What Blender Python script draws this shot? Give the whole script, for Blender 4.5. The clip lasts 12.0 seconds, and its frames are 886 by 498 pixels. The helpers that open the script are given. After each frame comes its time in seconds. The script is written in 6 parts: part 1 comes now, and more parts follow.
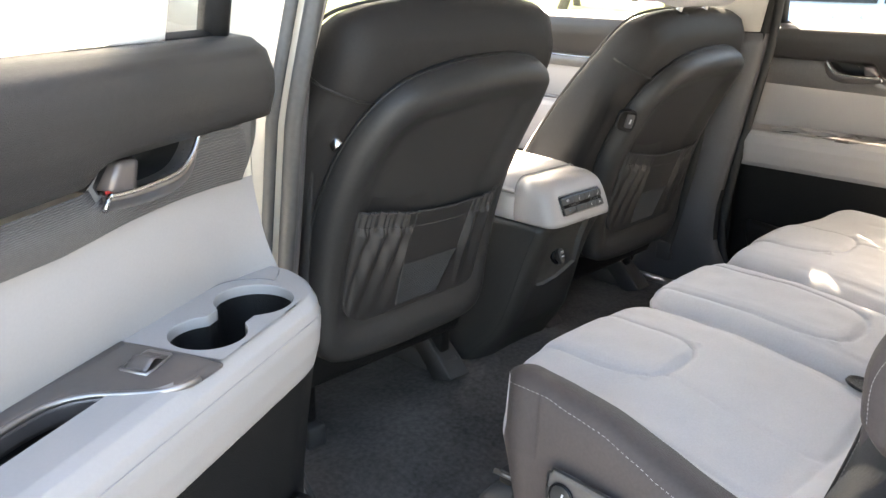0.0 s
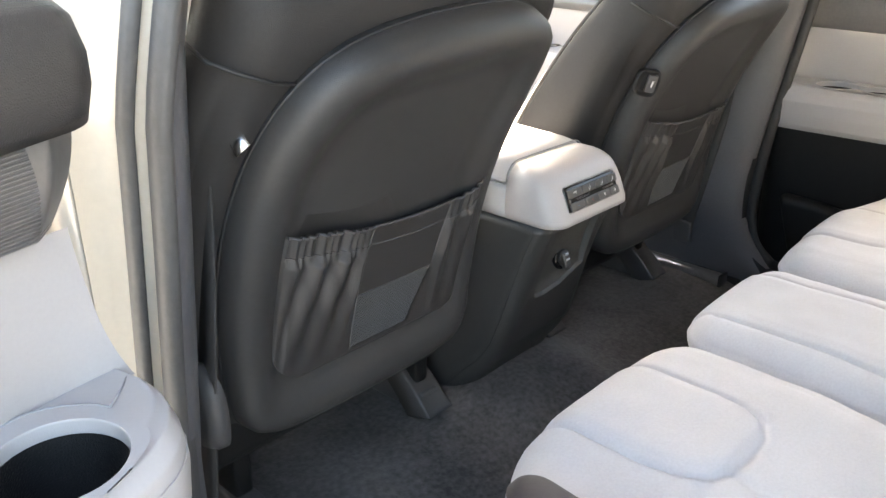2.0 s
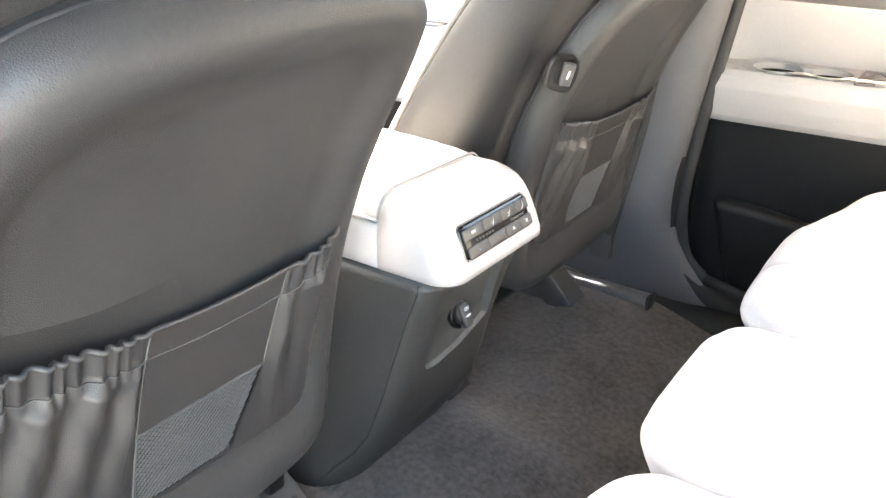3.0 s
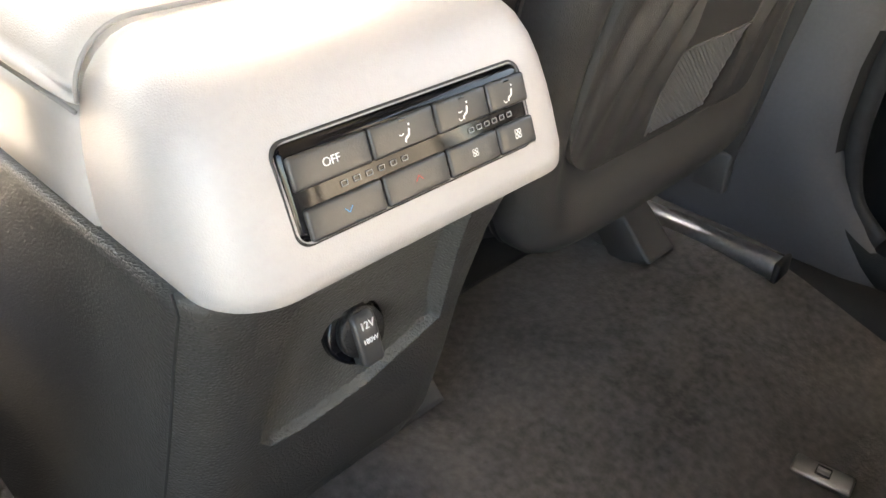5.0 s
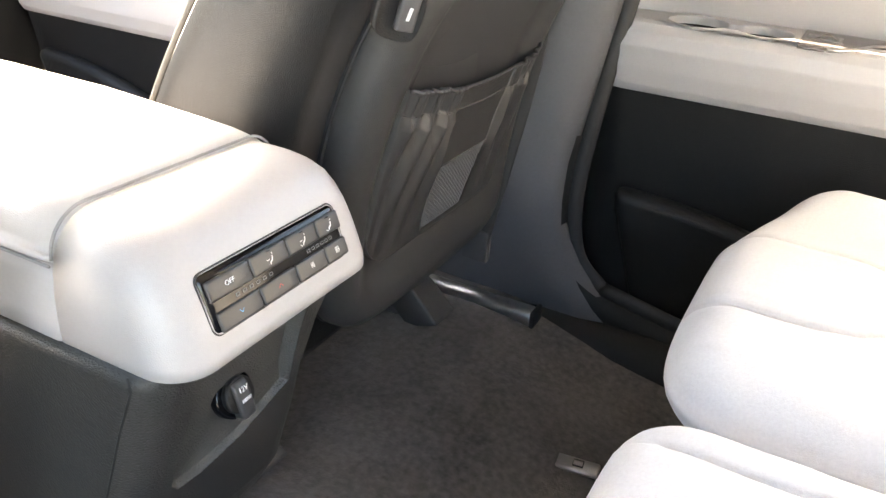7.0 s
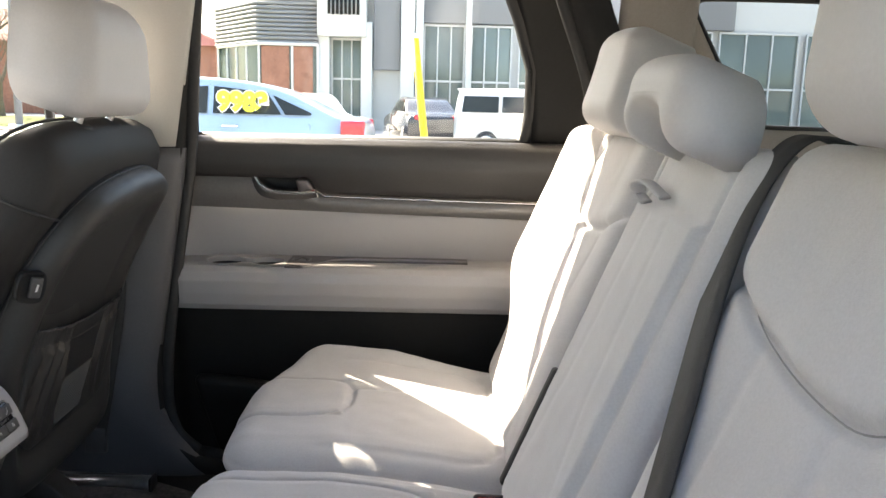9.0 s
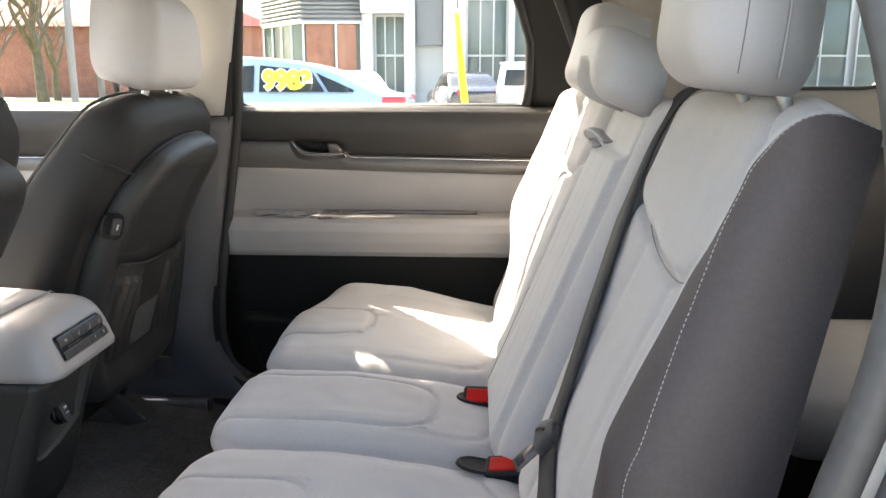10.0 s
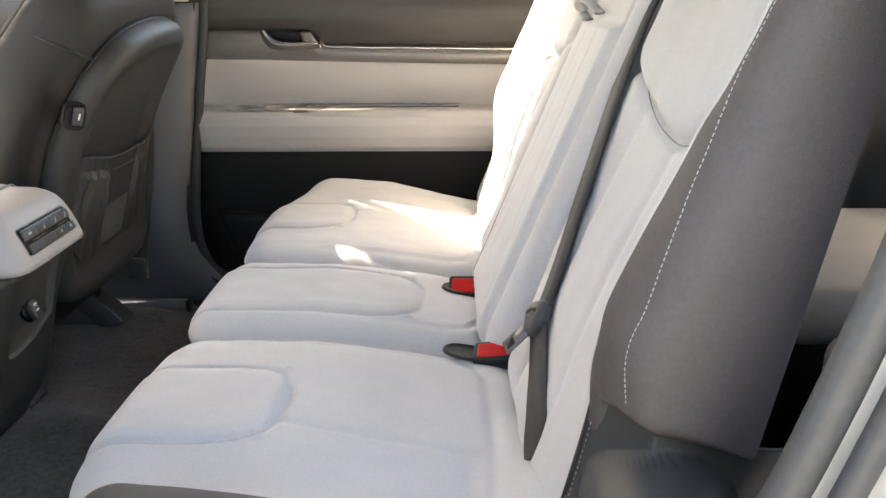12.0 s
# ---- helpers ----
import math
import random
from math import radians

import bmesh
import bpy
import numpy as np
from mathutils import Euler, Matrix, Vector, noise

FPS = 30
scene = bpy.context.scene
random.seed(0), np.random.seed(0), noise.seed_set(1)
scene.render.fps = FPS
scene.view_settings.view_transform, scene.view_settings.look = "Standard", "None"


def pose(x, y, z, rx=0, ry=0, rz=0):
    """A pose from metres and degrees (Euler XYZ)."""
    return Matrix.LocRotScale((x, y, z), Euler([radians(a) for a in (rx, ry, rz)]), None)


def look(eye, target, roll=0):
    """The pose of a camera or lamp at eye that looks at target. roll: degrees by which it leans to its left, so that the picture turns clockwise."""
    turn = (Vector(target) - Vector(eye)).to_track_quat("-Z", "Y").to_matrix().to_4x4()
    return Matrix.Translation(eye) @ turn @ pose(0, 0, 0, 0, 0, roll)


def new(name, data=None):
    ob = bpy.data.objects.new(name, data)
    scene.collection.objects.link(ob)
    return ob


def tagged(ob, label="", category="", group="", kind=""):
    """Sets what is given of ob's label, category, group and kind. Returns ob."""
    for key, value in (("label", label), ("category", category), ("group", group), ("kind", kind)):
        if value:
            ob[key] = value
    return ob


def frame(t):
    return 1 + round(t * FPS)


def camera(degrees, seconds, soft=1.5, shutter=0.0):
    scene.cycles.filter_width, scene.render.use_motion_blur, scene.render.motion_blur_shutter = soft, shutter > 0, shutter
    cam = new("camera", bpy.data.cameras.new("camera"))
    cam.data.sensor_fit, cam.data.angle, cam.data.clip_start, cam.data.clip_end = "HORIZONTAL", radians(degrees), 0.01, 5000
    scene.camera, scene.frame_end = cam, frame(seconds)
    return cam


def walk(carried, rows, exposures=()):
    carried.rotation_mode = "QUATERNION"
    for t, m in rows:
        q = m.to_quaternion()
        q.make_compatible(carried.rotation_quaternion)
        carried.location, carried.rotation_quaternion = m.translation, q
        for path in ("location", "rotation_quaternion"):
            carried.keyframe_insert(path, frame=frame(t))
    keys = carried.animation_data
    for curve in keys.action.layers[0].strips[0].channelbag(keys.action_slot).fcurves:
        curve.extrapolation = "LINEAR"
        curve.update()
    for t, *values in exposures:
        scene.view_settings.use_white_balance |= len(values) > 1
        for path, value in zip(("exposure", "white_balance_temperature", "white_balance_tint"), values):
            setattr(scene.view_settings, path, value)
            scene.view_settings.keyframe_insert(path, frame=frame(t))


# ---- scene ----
cam = camera(58.0, 12.0)
PATH = [
    (0, (-1.335, -0.046, 1.384), (0.033, 1.263, 0.74), 1.0),
    (0.5, (-1.329, -0.006, 1.402), (0.004, 1.315, 0.711), 0.9),
    (1, (-1.327, 0.034, 1.411), (-0.01, 1.354, 0.689), 0.6),
    (1.5, (-1.233, 0.091, 1.399), (0.096, 1.383, 0.647), 0.3),
    (2, (-1.041, 0.198, 1.363), (0.31, 1.452, 0.585), 0.0),
    (2.5, (-0.893, 0.303, 1.342), (0.513, 1.475, 0.537), -0.3),
    (3, (-0.729, 0.403, 1.309), (0.76, 1.454, 0.487), 0.3),
    (3.2, (-0.645, 0.418, 1.286), (0.848, 1.459, 0.456), 0.7),
    (4.8, (-0.244, 0.609, 1.113), (1.009, 1.734, 0.034), 2.7),
    (5, (-0.22, 0.621, 1.106), (1.001, 1.768, 0.014), 2.0),
    (5.5, (-0.191, 0.642, 1.09), (0.991, 1.815, -0.019), 0.6),
    (6, (-0.196, 0.637, 1.094), (1.005, 1.795, -0.01), 0.2),
    (6.5, (-0.259, 0.597, 1.143), (1.072, 1.664, 0.099), 1.2),
    (7, (-0.378, 0.53, 1.218), (1.218, 1.328, 0.315), 4.1),
    (7.5, (-0.572, 0.49, 1.299), (1.254, 0.902, 0.594), 5.4),
    (7.7, (-0.637, 0.482, 1.317), (1.24, 0.759, 0.683), 5.1),
    (9.3, (-0.994, 0.264, 1.371), (0.977, 0.238, 1.032), 0.9),
    (9.5, (-1.051, 0.244, 1.373), (0.918, 0.242, 1.027), 0.5),
    (10, (-1.179, 0.223, 1.355), (0.775, 0.305, 0.936), 0.1),
    (10.5, (-1.256, 0.225, 1.294), (0.663, 0.381, 0.75), 0.5),
    (10.7, (-1.281, 0.231, 1.263), (0.625, 0.398, 0.681), 0.6),
    (11, (-1.292, 0.229, 1.247), (0.592, 0.417, 0.601), 0.8),
    (11.5, (-1.258, 0.23, 1.258), (0.605, 0.411, 0.554), 0.7),
    (12, (-1.139, 0.232, 1.305), (0.758, 0.26, 0.672), -0.3),
]
EXPOSURES = [(0.0, 3.45, 7900), (1.5, 3.45, 8000), (2.0, 3.9, 7900), (2.5, 4.85, 7800), (3.0, 5.2, 8100), (5.0, 4.65, 8700), (6.0, 4.65, 8800), (6.5, 4.75, 8600), (7.0, 4.6, 8000), (7.7, 3.45, 7500), (9.3, 2.7, 7400), (10.0, 2.9, 7500), (11.0, 3.6, 7850), (11.5, 3.65, 7950), (12.0, 3.45, 8050)]
walk(cam, [(t, look(eye, target, roll)) for t, eye, target, roll in PATH], [(t, e, k, 10) for t, e, k in EXPOSURES])

# ---- light ----
SUN_WAY = Vector((-0.757, -0.88, -1.0)).normalized()
world = bpy.data.worlds.new("sky")
scene.world = world
world.use_nodes = True
wn = world.node_tree.nodes
sky = wn.new("ShaderNodeTexSky")
sky.sky_type, sky.sun_disc = "NISHITA", False
sky.sun_elevation, sky.sun_rotation = math.asin(-SUN_WAY.z), math.atan2(-SUN_WAY.x, -SUN_WAY.y)
sky.air_density, sky.dust_density = 1.0, 2.5
wn["Background"].inputs["Strength"].default_value = 0.15
world.node_tree.links.new(sky.outputs["Color"], wn["Background"].inputs["Color"])
sun = new("sun", bpy.data.lights.new("sun", "SUN"))
sun.data.energy, sun.data.angle, sun.data.color = 4.0, radians(0.5), (1.0, 0.94, 0.84)
sun.rotation_mode = "QUATERNION"
sun.rotation_quaternion = SUN_WAY.to_track_quat("-Z", "Y")


# ---- materials ----
def material(name, base, rough=0.5, metal=0.0, grain=0.0, size=400.0, vary=0.12, patch=6.0, kind="noise", coat=0.0, sheen=0.0, spec=0.5):
    """A surface with a colour that varies at two scales and a fine relief of the given grain (strength) and size."""
    m = bpy.data.materials.new(name)
    m.use_nodes = True
    nt, b = m.node_tree, m.node_tree.nodes["Principled BSDF"]
    n = nt.nodes.new
    at = n("ShaderNodeTexCoord").outputs["Object"]
    big, fine, mix, ramp = n("ShaderNodeTexNoise"), n("ShaderNodeTexNoise"), n("ShaderNodeMix"), n("ShaderNodeMapRange")
    big.inputs["Scale"].default_value, fine.inputs["Scale"].default_value = patch, size * 0.4
    big.inputs["Detail"].default_value, fine.inputs["Detail"].default_value = 4, 2
    for t in (big, fine):
        nt.links.new(at, t.inputs["Vector"])
    add = n("ShaderNodeMath")
    add.operation = "ADD"
    nt.links.new(big.outputs["Fac"], add.inputs[0])
    nt.links.new(fine.outputs["Fac"], add.inputs[1])
    ramp.inputs["From Min"].default_value, ramp.inputs["From Max"].default_value = 0.65, 1.35
    nt.links.new(add.outputs[0], ramp.inputs["Value"])
    mix.data_type = "RGBA"
    mix.inputs["A"].default_value = (*[c * (1 - vary) for c in base], 1)
    mix.inputs["B"].default_value = (*[min(1, c * (1 + vary)) for c in base], 1)
    nt.links.new(ramp.outputs[0], mix.inputs["Factor"])
    nt.links.new(mix.outputs["Result"], b.inputs["Base Color"])
    rr = n("ShaderNodeMapRange")
    rr.inputs["To Min"].default_value, rr.inputs["To Max"].default_value = max(0.02, rough - 0.07), min(1, rough + 0.07)
    nt.links.new(big.outputs["Fac"], rr.inputs["Value"])
    nt.links.new(rr.outputs[0], b.inputs["Roughness"])
    b.inputs["Metallic"].default_value = metal
    b.inputs["Coat Weight"].default_value = coat
    b.inputs["Coat Roughness"].default_value = 0.05
    b.inputs["Sheen Weight"].default_value = sheen
    b.inputs["Specular IOR Level"].default_value = spec
    if grain:
        bump = n("ShaderNodeBump")
        bump.inputs["Strength"].default_value, bump.inputs["Distance"].default_value = grain, 0.001
        if kind == "leather":
            tex = n("ShaderNodeTexVoronoi")
            tex.feature = "DISTANCE_TO_EDGE"
            tex.inputs["Scale"].default_value = size
            nt.links.new(at, tex.inputs["Vector"])
            nt.links.new(tex.outputs["Distance"], bump.inputs["Height"])
        else:
            tex = n("ShaderNodeTexNoise")
            tex.inputs["Scale"].default_value, tex.inputs["Detail"].default_value = size, 3
            nt.links.new(at, tex.inputs["Vector"])
            nt.links.new(tex.outputs["Fac"], bump.inputs["Height"])
        nt.links.new(bump.outputs[0], b.inputs["Normal"])
    return m


def glass_material(name, tint, rough=0.02):
    m = bpy.data.materials.new(name)
    m.use_nodes = True
    nt = m.node_tree
    n = nt.nodes.new
    clear, gloss, mix, fres = n("ShaderNodeBsdfTransparent"), n("ShaderNodeBsdfGlossy"), n("ShaderNodeMixShader"), n("ShaderNodeFresnel")
    clear.inputs["Color"].default_value = (*tint, 1)
    gloss.inputs["Roughness"].default_value = rough
    fres.inputs["IOR"].default_value = 1.45
    nt.links.new(fres.outputs[0], mix.inputs[0])
    nt.links.new(clear.outputs[0], mix.inputs[1])
    nt.links.new(gloss.outputs[0], mix.inputs[2])
    nt.links.new(mix.outputs[0], nt.nodes["Material Output"].inputs["Surface"])
    return m


SUEDE = material("light grey suede", (0.50, 0.485, 0.485), 0.9, grain=0.35, size=900, vary=0.07, patch=9, sheen=0.25, spec=0.2)
SUEDE_WARM = material("light grey leather", (0.49, 0.475, 0.475), 0.55, grain=0.25, size=700, vary=0.04, kind="leather")
LEATHER = material("charcoal leather", (0.082, 0.069, 0.067), 0.55, spec=0.3, grain=0.5, size=620, vary=0.12, kind="leather")
LEATHER_FRONT = material("black seat leather", (0.027, 0.0255, 0.0255), 0.58, spec=0.25, grain=0.5, size=620, vary=0.12, kind="leather")
PAD_LEATHER = material("charcoal door leather", (0.040, 0.037, 0.036), 0.42, spec=0.6, grain=0.45, size=520, vary=0.12, kind="leather")
SHIELD = material("grey seat shield plastic", (0.115, 0.108, 0.105), 0.5, grain=0.3, size=600, vary=0.08, kind="leather")
BAY = material("grained socket panel", (0.058, 0.057, 0.054), 0.5, grain=0.9, size=360, vary=0.15, kind="leather")
POCKET = material("soft black pocket leather", (0.034, 0.032, 0.032), 0.40, spec=0.55, grain=0.4, size=700, vary=0.12, kind="leather")
SATIN = material("satin grey metal", (0.36, 0.34, 0.33), 0.34, metal=0.9, vary=0.05)
LEATHER_BACK = material("black leatherette", (0.034, 0.033, 0.033), 0.46, spec=0.42, grain=0.4, size=560, vary=0.15, kind="leather")
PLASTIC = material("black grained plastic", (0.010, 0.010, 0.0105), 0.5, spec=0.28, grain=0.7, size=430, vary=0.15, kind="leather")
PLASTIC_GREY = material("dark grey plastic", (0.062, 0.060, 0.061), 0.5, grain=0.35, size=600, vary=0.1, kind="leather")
CONSOLE_BLACK = material("black console plastic", (0.034, 0.033, 0.032), 0.46, spec=0.45, grain=0.8, size=380, vary=0.15, kind="leather")
PILLAR = material("grey pillar plastic", (0.085, 0.084, 0.090), 0.45, grain=0.3, size=600, vary=0.08, kind="leather")
ARCH = material("dark wheel arch plastic", (0.036, 0.035, 0.034), 0.46, grain=0.35, size=600, vary=0.1, kind="leather")
# black seal rubber with the open door's light put into its colour
SEAL_LIT = material("black rubber seal, lit side", (0.068, 0.066, 0.065), 0.55, vary=0.15, grain=0.2, size=300)
PLASTIC_LIGHT = material("light grey plastic", (0.385, 0.367, 0.362), 0.42, grain=0.15, size=800, vary=0.03, kind="leather")
CREAM_TRIM = material("pale grey pillar trim", (0.48, 0.46, 0.43), 0.75, grain=0.2, size=700, vary=0.04)
GLOSS = material("gloss black", (0.005, 0.005, 0.006), 0.10, spec=0.22, coat=0.05, vary=0.1)
BUTTON = material("soft black button", (0.035, 0.035, 0.036), 0.38, vary=0.08, grain=0.1, size=900)
RIBBED = material("ribbed bronze trim", (0.20, 0.19, 0.185), 0.36, metal=0.4, vary=0.08)
PLATE = material("brushed bronze plate", (0.17, 0.15, 0.145), 0.38, metal=0.5, vary=0.05)
CHROME = material("satin chrome", (0.62, 0.61, 0.60), 0.24, metal=1.0, vary=0.04)
CARPET = material("charcoal carpet", (0.080, 0.073, 0.070), 1.0, grain=1.0, size=260, vary=0.5, patch=9, sheen=0.2, spec=0.1)
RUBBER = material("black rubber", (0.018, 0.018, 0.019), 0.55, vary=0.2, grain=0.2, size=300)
PAINT = material("champagne metallic paint", (0.62, 0.57, 0.49), 0.34, metal=0.25, vary=0.04, coat=0.7)
RED = material("red plastic", (0.50, 0.010, 0.008), 0.4, spec=0.2, vary=0.05)
WEBBING = material("grey webbing", (0.032, 0.031, 0.031), 0.7, grain=0.8, size=520, vary=0.1)
THREAD = material("white thread", (0.42, 0.40, 0.39), 0.8, vary=0.05)
SEAM = material("grey seam and shade line", (0.27, 0.265, 0.265), 0.9, vary=0.1)
THREAD_DARK = material("grey thread", (0.075, 0.072, 0.07), 0.8, vary=0.05)
HEADLINER = material("grey headliner", (0.36, 0.33, 0.30), 0.95, grain=0.4, size=600, vary=0.06)
PRINT = material("white print", (0.72, 0.72, 0.72), 0.6, vary=0.02)
PRINT_DIM = material("grey print", (0.22, 0.22, 0.22), 0.6, vary=0.02)
BLUE_MARK = material("blue mark", (0.05, 0.30, 0.60), 0.5, vary=0.02)
RED_MARK = material("red mark", (0.45, 0.03, 0.03), 0.5, vary=0.02)
STEEL = material("bare steel", (0.45, 0.45, 0.46), 0.35, metal=1.0, vary=0.15)
NET = material("grey net", (0.072, 0.070, 0.069), 0.8, vary=0.1)
PAPER = material("white paper", (0.78, 0.77, 0.75), 0.8, vary=0.03)
INK = material("grey ink", (0.30, 0.30, 0.32), 0.8, vary=0.03)
pn = PAPER.node_tree
tr, ad = pn.nodes.new("ShaderNodeBsdfTranslucent"), pn.nodes.new("ShaderNodeMixShader")
tr.inputs["Color"].default_value, ad.inputs[0].default_value = (0.95, 0.94, 0.92, 1), 0.85
pn.links.new(pn.nodes["Principled BSDF"].outputs[0], ad.inputs[1])
pn.links.new(tr.outputs[0], ad.inputs[2])
pn.links.new(ad.outputs[0], pn.nodes["Material Output"].inputs["Surface"])
GLASS = glass_material("clear glass", (0.93, 0.95, 0.94))
GLASS_FRONT = glass_material("lightly tinted front glass", (0.70, 0.73, 0.72))
GLASS_DARK = glass_material("tinted glass", (0.52, 0.55, 0.54))


# ---- mesh tools ----
def part(name, bm, mat, parent=None, label="", smooth=True):
    """Link a bmesh as one mesh object under a thing or a part."""
    bmesh.ops.recalc_face_normals(bm, faces=bm.faces)
    me = bpy.data.meshes.new(name)
    bm.to_mesh(me)
    bm.free()
    me.materials.append(mat)
    if smooth:
        me.shade_smooth()
    ob = new(name, me)
    ob.parent = parent
    if label:
        tagged(ob, label)
    return ob


def thing(name, label, category, group="", kind="", at=(0, 0, 0)):
    ob = new(name)
    ob.empty_display_size = 0.05
    ob.location = at
    return tagged(ob, label, category, group, kind)


def steps(a, b, r, n, k):
    """Places from a to b, close together within r of both ends."""
    e = [r * (1 - math.cos(i / k * math.pi / 2)) for i in range(k)] if r > 0 else []
    lo, hi = [a + x for x in e], [b - x for x in reversed(e)]
    return lo + [a + r + (b - a - 2 * r) * i / n for i in range(n + 1)] + hi


def pad(u0, u1, v0, v1, h, r, fn=None, n=(24, 24), k=5, base=0.0, bulge=0.0, other=None):
    """A pad on a plane: rounded edges of radius r, height h over the plane, sides down to base; fn maps (u, v, w)."""
    us, vs = steps(u0, u1, r, n[0], k), steps(v0, v1, r, n[1], k)
    bm = bmesh.new()
    grid = []
    for u in us:
        row = []
        for v in vs:
            du, dv = max(0, 1 - min(u - u0, u1 - u) / r), max(0, 1 - min(v - v0, v1 - v) / r)
            q = max(du, dv)
            uu, vv = u, v
            if du > 0 and dv > 0:
                cu, cv = (u0 + r if u - u0 < u1 - u else u1 - r), (v0 + r if v - v0 < v1 - v else v1 - r)
                g = q / math.hypot(du, dv)
                uu, vv = cu + (u - cu) * g, cv + (v - cv) * g
            w = h - min(r, h - base) * (1 - math.sqrt(max(0, 1 - q * q)))
            if bulge:
                su, sv = (uu - u0) / (u1 - u0), (vv - v0) / (v1 - v0)
                w += bulge * 16 * su * (1 - su) * sv * (1 - sv)
            row.append(bm.verts.new(fn(uu, vv, w) if fn else (uu, vv, w)))
        grid.append(row)
    for i in range(len(us) - 1):
        for j in range(len(vs) - 1):
            f = bm.faces.new((grid[i][j], grid[i + 1][j], grid[i + 1][j + 1], grid[i][j + 1]))
            if other and other((us[i] + us[i + 1]) / 2, (vs[j] + vs[j + 1]) / 2):
                f.material_index = 1
    rim = [e for e in bm.edges if e.is_boundary]
    ring = []
    I, J = len(us) - 1, len(vs) - 1
    ring += [(i, 0) for i in range(I)] + [(I, j) for j in range(J)] + [(I - i, J) for i in range(I)] + [(0, J - j) for j in range(J)]
    low = []
    for i, j in ring:
        u, v = us[i], vs[j]
        du, dv = max(0, 1 - min(u - u0, u1 - u) / r), max(0, 1 - min(v - v0, v1 - v) / r)
        if du > 0 and dv > 0:
            cu, cv = (u0 + r if u - u0 < u1 - u else u1 - r), (v0 + r if v - v0 < v1 - v else v1 - r)
            g = max(du, dv) / math.hypot(du, dv)
            u, v = cu + (u - cu) * g, cv + (v - cv) * g
        low.append(bm.verts.new(fn(u, v, base) if fn else (u, v, base)))
    for a in range(len(ring)):
        b = (a + 1) % len(ring)
        f = bm.faces.new((grid[ring[a][0]][ring[a][1]], grid[ring[b][0]][ring[b][1]], low[b], low[a]))
        if other and other((us[ring[a][0]] + us[ring[b][0]]) / 2, (vs[ring[a][1]] + vs[ring[b][1]]) / 2):
            f.material_index = 1
    bm.faces.new(low)
    bmesh.ops.remove_doubles(bm, verts=bm.verts, dist=1e-5)
    return bm


def split(bm, keep=None):
    """Two bmeshes: the faces whose middle passes keep(x, y, z), and the others; without keep, by the faces' own mark."""
    other = bm.copy()
    for m, want in ((bm, True), (other, False)):
        bmesh.ops.delete(m, geom=[f for f in m.faces if (keep(*f.calc_center_median()) if keep else f.material_index == 0) != want], context="FACES")
        for f in m.faces:
            f.material_index = 0
    return bm, other


def loft(loops, closed=True, caps=True):
    """A skin over loops of the same number of points."""
    bm = bmesh.new()
    rows = [[bm.verts.new(p) for p in loop] for loop in loops]
    n = len(rows[0])
    for a, b in zip(rows, rows[1:]):
        for i in range(n if closed else n - 1):
            j = (i + 1) % n
            bm.faces.new((a[i], a[j], b[j], b[i]))
    if caps and closed:
        bm.faces.new(rows[0])
        bm.faces.new(list(reversed(rows[-1])))
    return bm


def sheet(fn, nu, nv, thick=0.0):
    """A grid of fn(s, t), s and t from 0 to 1; a solid where thick is given."""
    bm = bmesh.new()
    g = [[bm.verts.new(fn(i / nu, j / nv)) for j in range(nv + 1)] for i in range(nu + 1)]
    for i in range(nu):
        for j in range(nv):
            bm.faces.new((g[i][j], g[i + 1][j], g[i + 1][j + 1], g[i][j + 1]))
    if thick:
        bmesh.ops.recalc_face_normals(bm, faces=bm.faces)
        bmesh.ops.solidify(bm, geom=bm.faces[:], thickness=thick)
    return bm


def box(x0, x1, y0, y1, z0, z1, r=0.004, seg=2):
    bm = bmesh.new()
    bmesh.ops.create_cube(bm, size=1, matrix=Matrix.Translation(((x0 + x1) / 2, (y0 + y1) / 2, (z0 + z1) / 2)) @ Matrix.Diagonal((x1 - x0, y1 - y0, z1 - z0, 1)))
    if r:
        bmesh.ops.bevel(bm, geom=bm.edges[:], offset=r, segments=seg, affect="EDGES", profile=0.5)
    return bm


def rod(points, r, n=10, flat=1.0, up=(0, 0, 1)):
    """A tube along points; flat < 1 makes it a band."""
    pts = [Vector(p) for p in points]
    loops = []
    for i, p in enumerate(pts):
        d = (pts[min(i + 1, len(pts) - 1)] - pts[max(i - 1, 0)]).normalized()
        a = d.cross(Vector(up))
        a = a.normalized() if a.length > 1e-4 else d.orthogonal().normalized()
        b = d.cross(a).normalized()
        loops.append([p + a * r * math.cos(2 * math.pi * k / n) + b * r * flat * math.sin(2 * math.pi * k / n) for k in range(n)])
    return loft(loops)


def disc(c, axis, r, depth, n=28, bevel=0.15):
    """A round knob or cap at c whose face looks along axis."""
    c, axis = Vector(c), Vector(axis).normalized()
    a = axis.orthogonal().normalized()
    b = axis.cross(a)
    loops = []
    for s, d in ((1, 0), (1, depth * (1 - bevel)), (1 - bevel * 0.6, depth), (0.02, depth)):
        loops.append([c + axis * d + (a * math.cos(2 * math.pi * k / n) + b * math.sin(2 * math.pi * k / n)) * r * s for k in range(n)])
    return loft(loops)


def curve_points(pts, n=12):
    """A smooth line through points."""
    p = [Vector(q) for q in pts]
    out = []
    for i in range(len(p) - 1):
        a, b, c, d = p[max(i - 1, 0)], p[i], p[i + 1], p[min(i + 2, len(p) - 1)]
        for k in range(n):
            t = k / n
            out.append(0.5 * ((2 * b) + (c - a) * t + (2 * a - 5 * b + 4 * c - d) * t * t + (3 * b - a - 3 * c + d) * t ** 3))
    return out + [p[-1]]


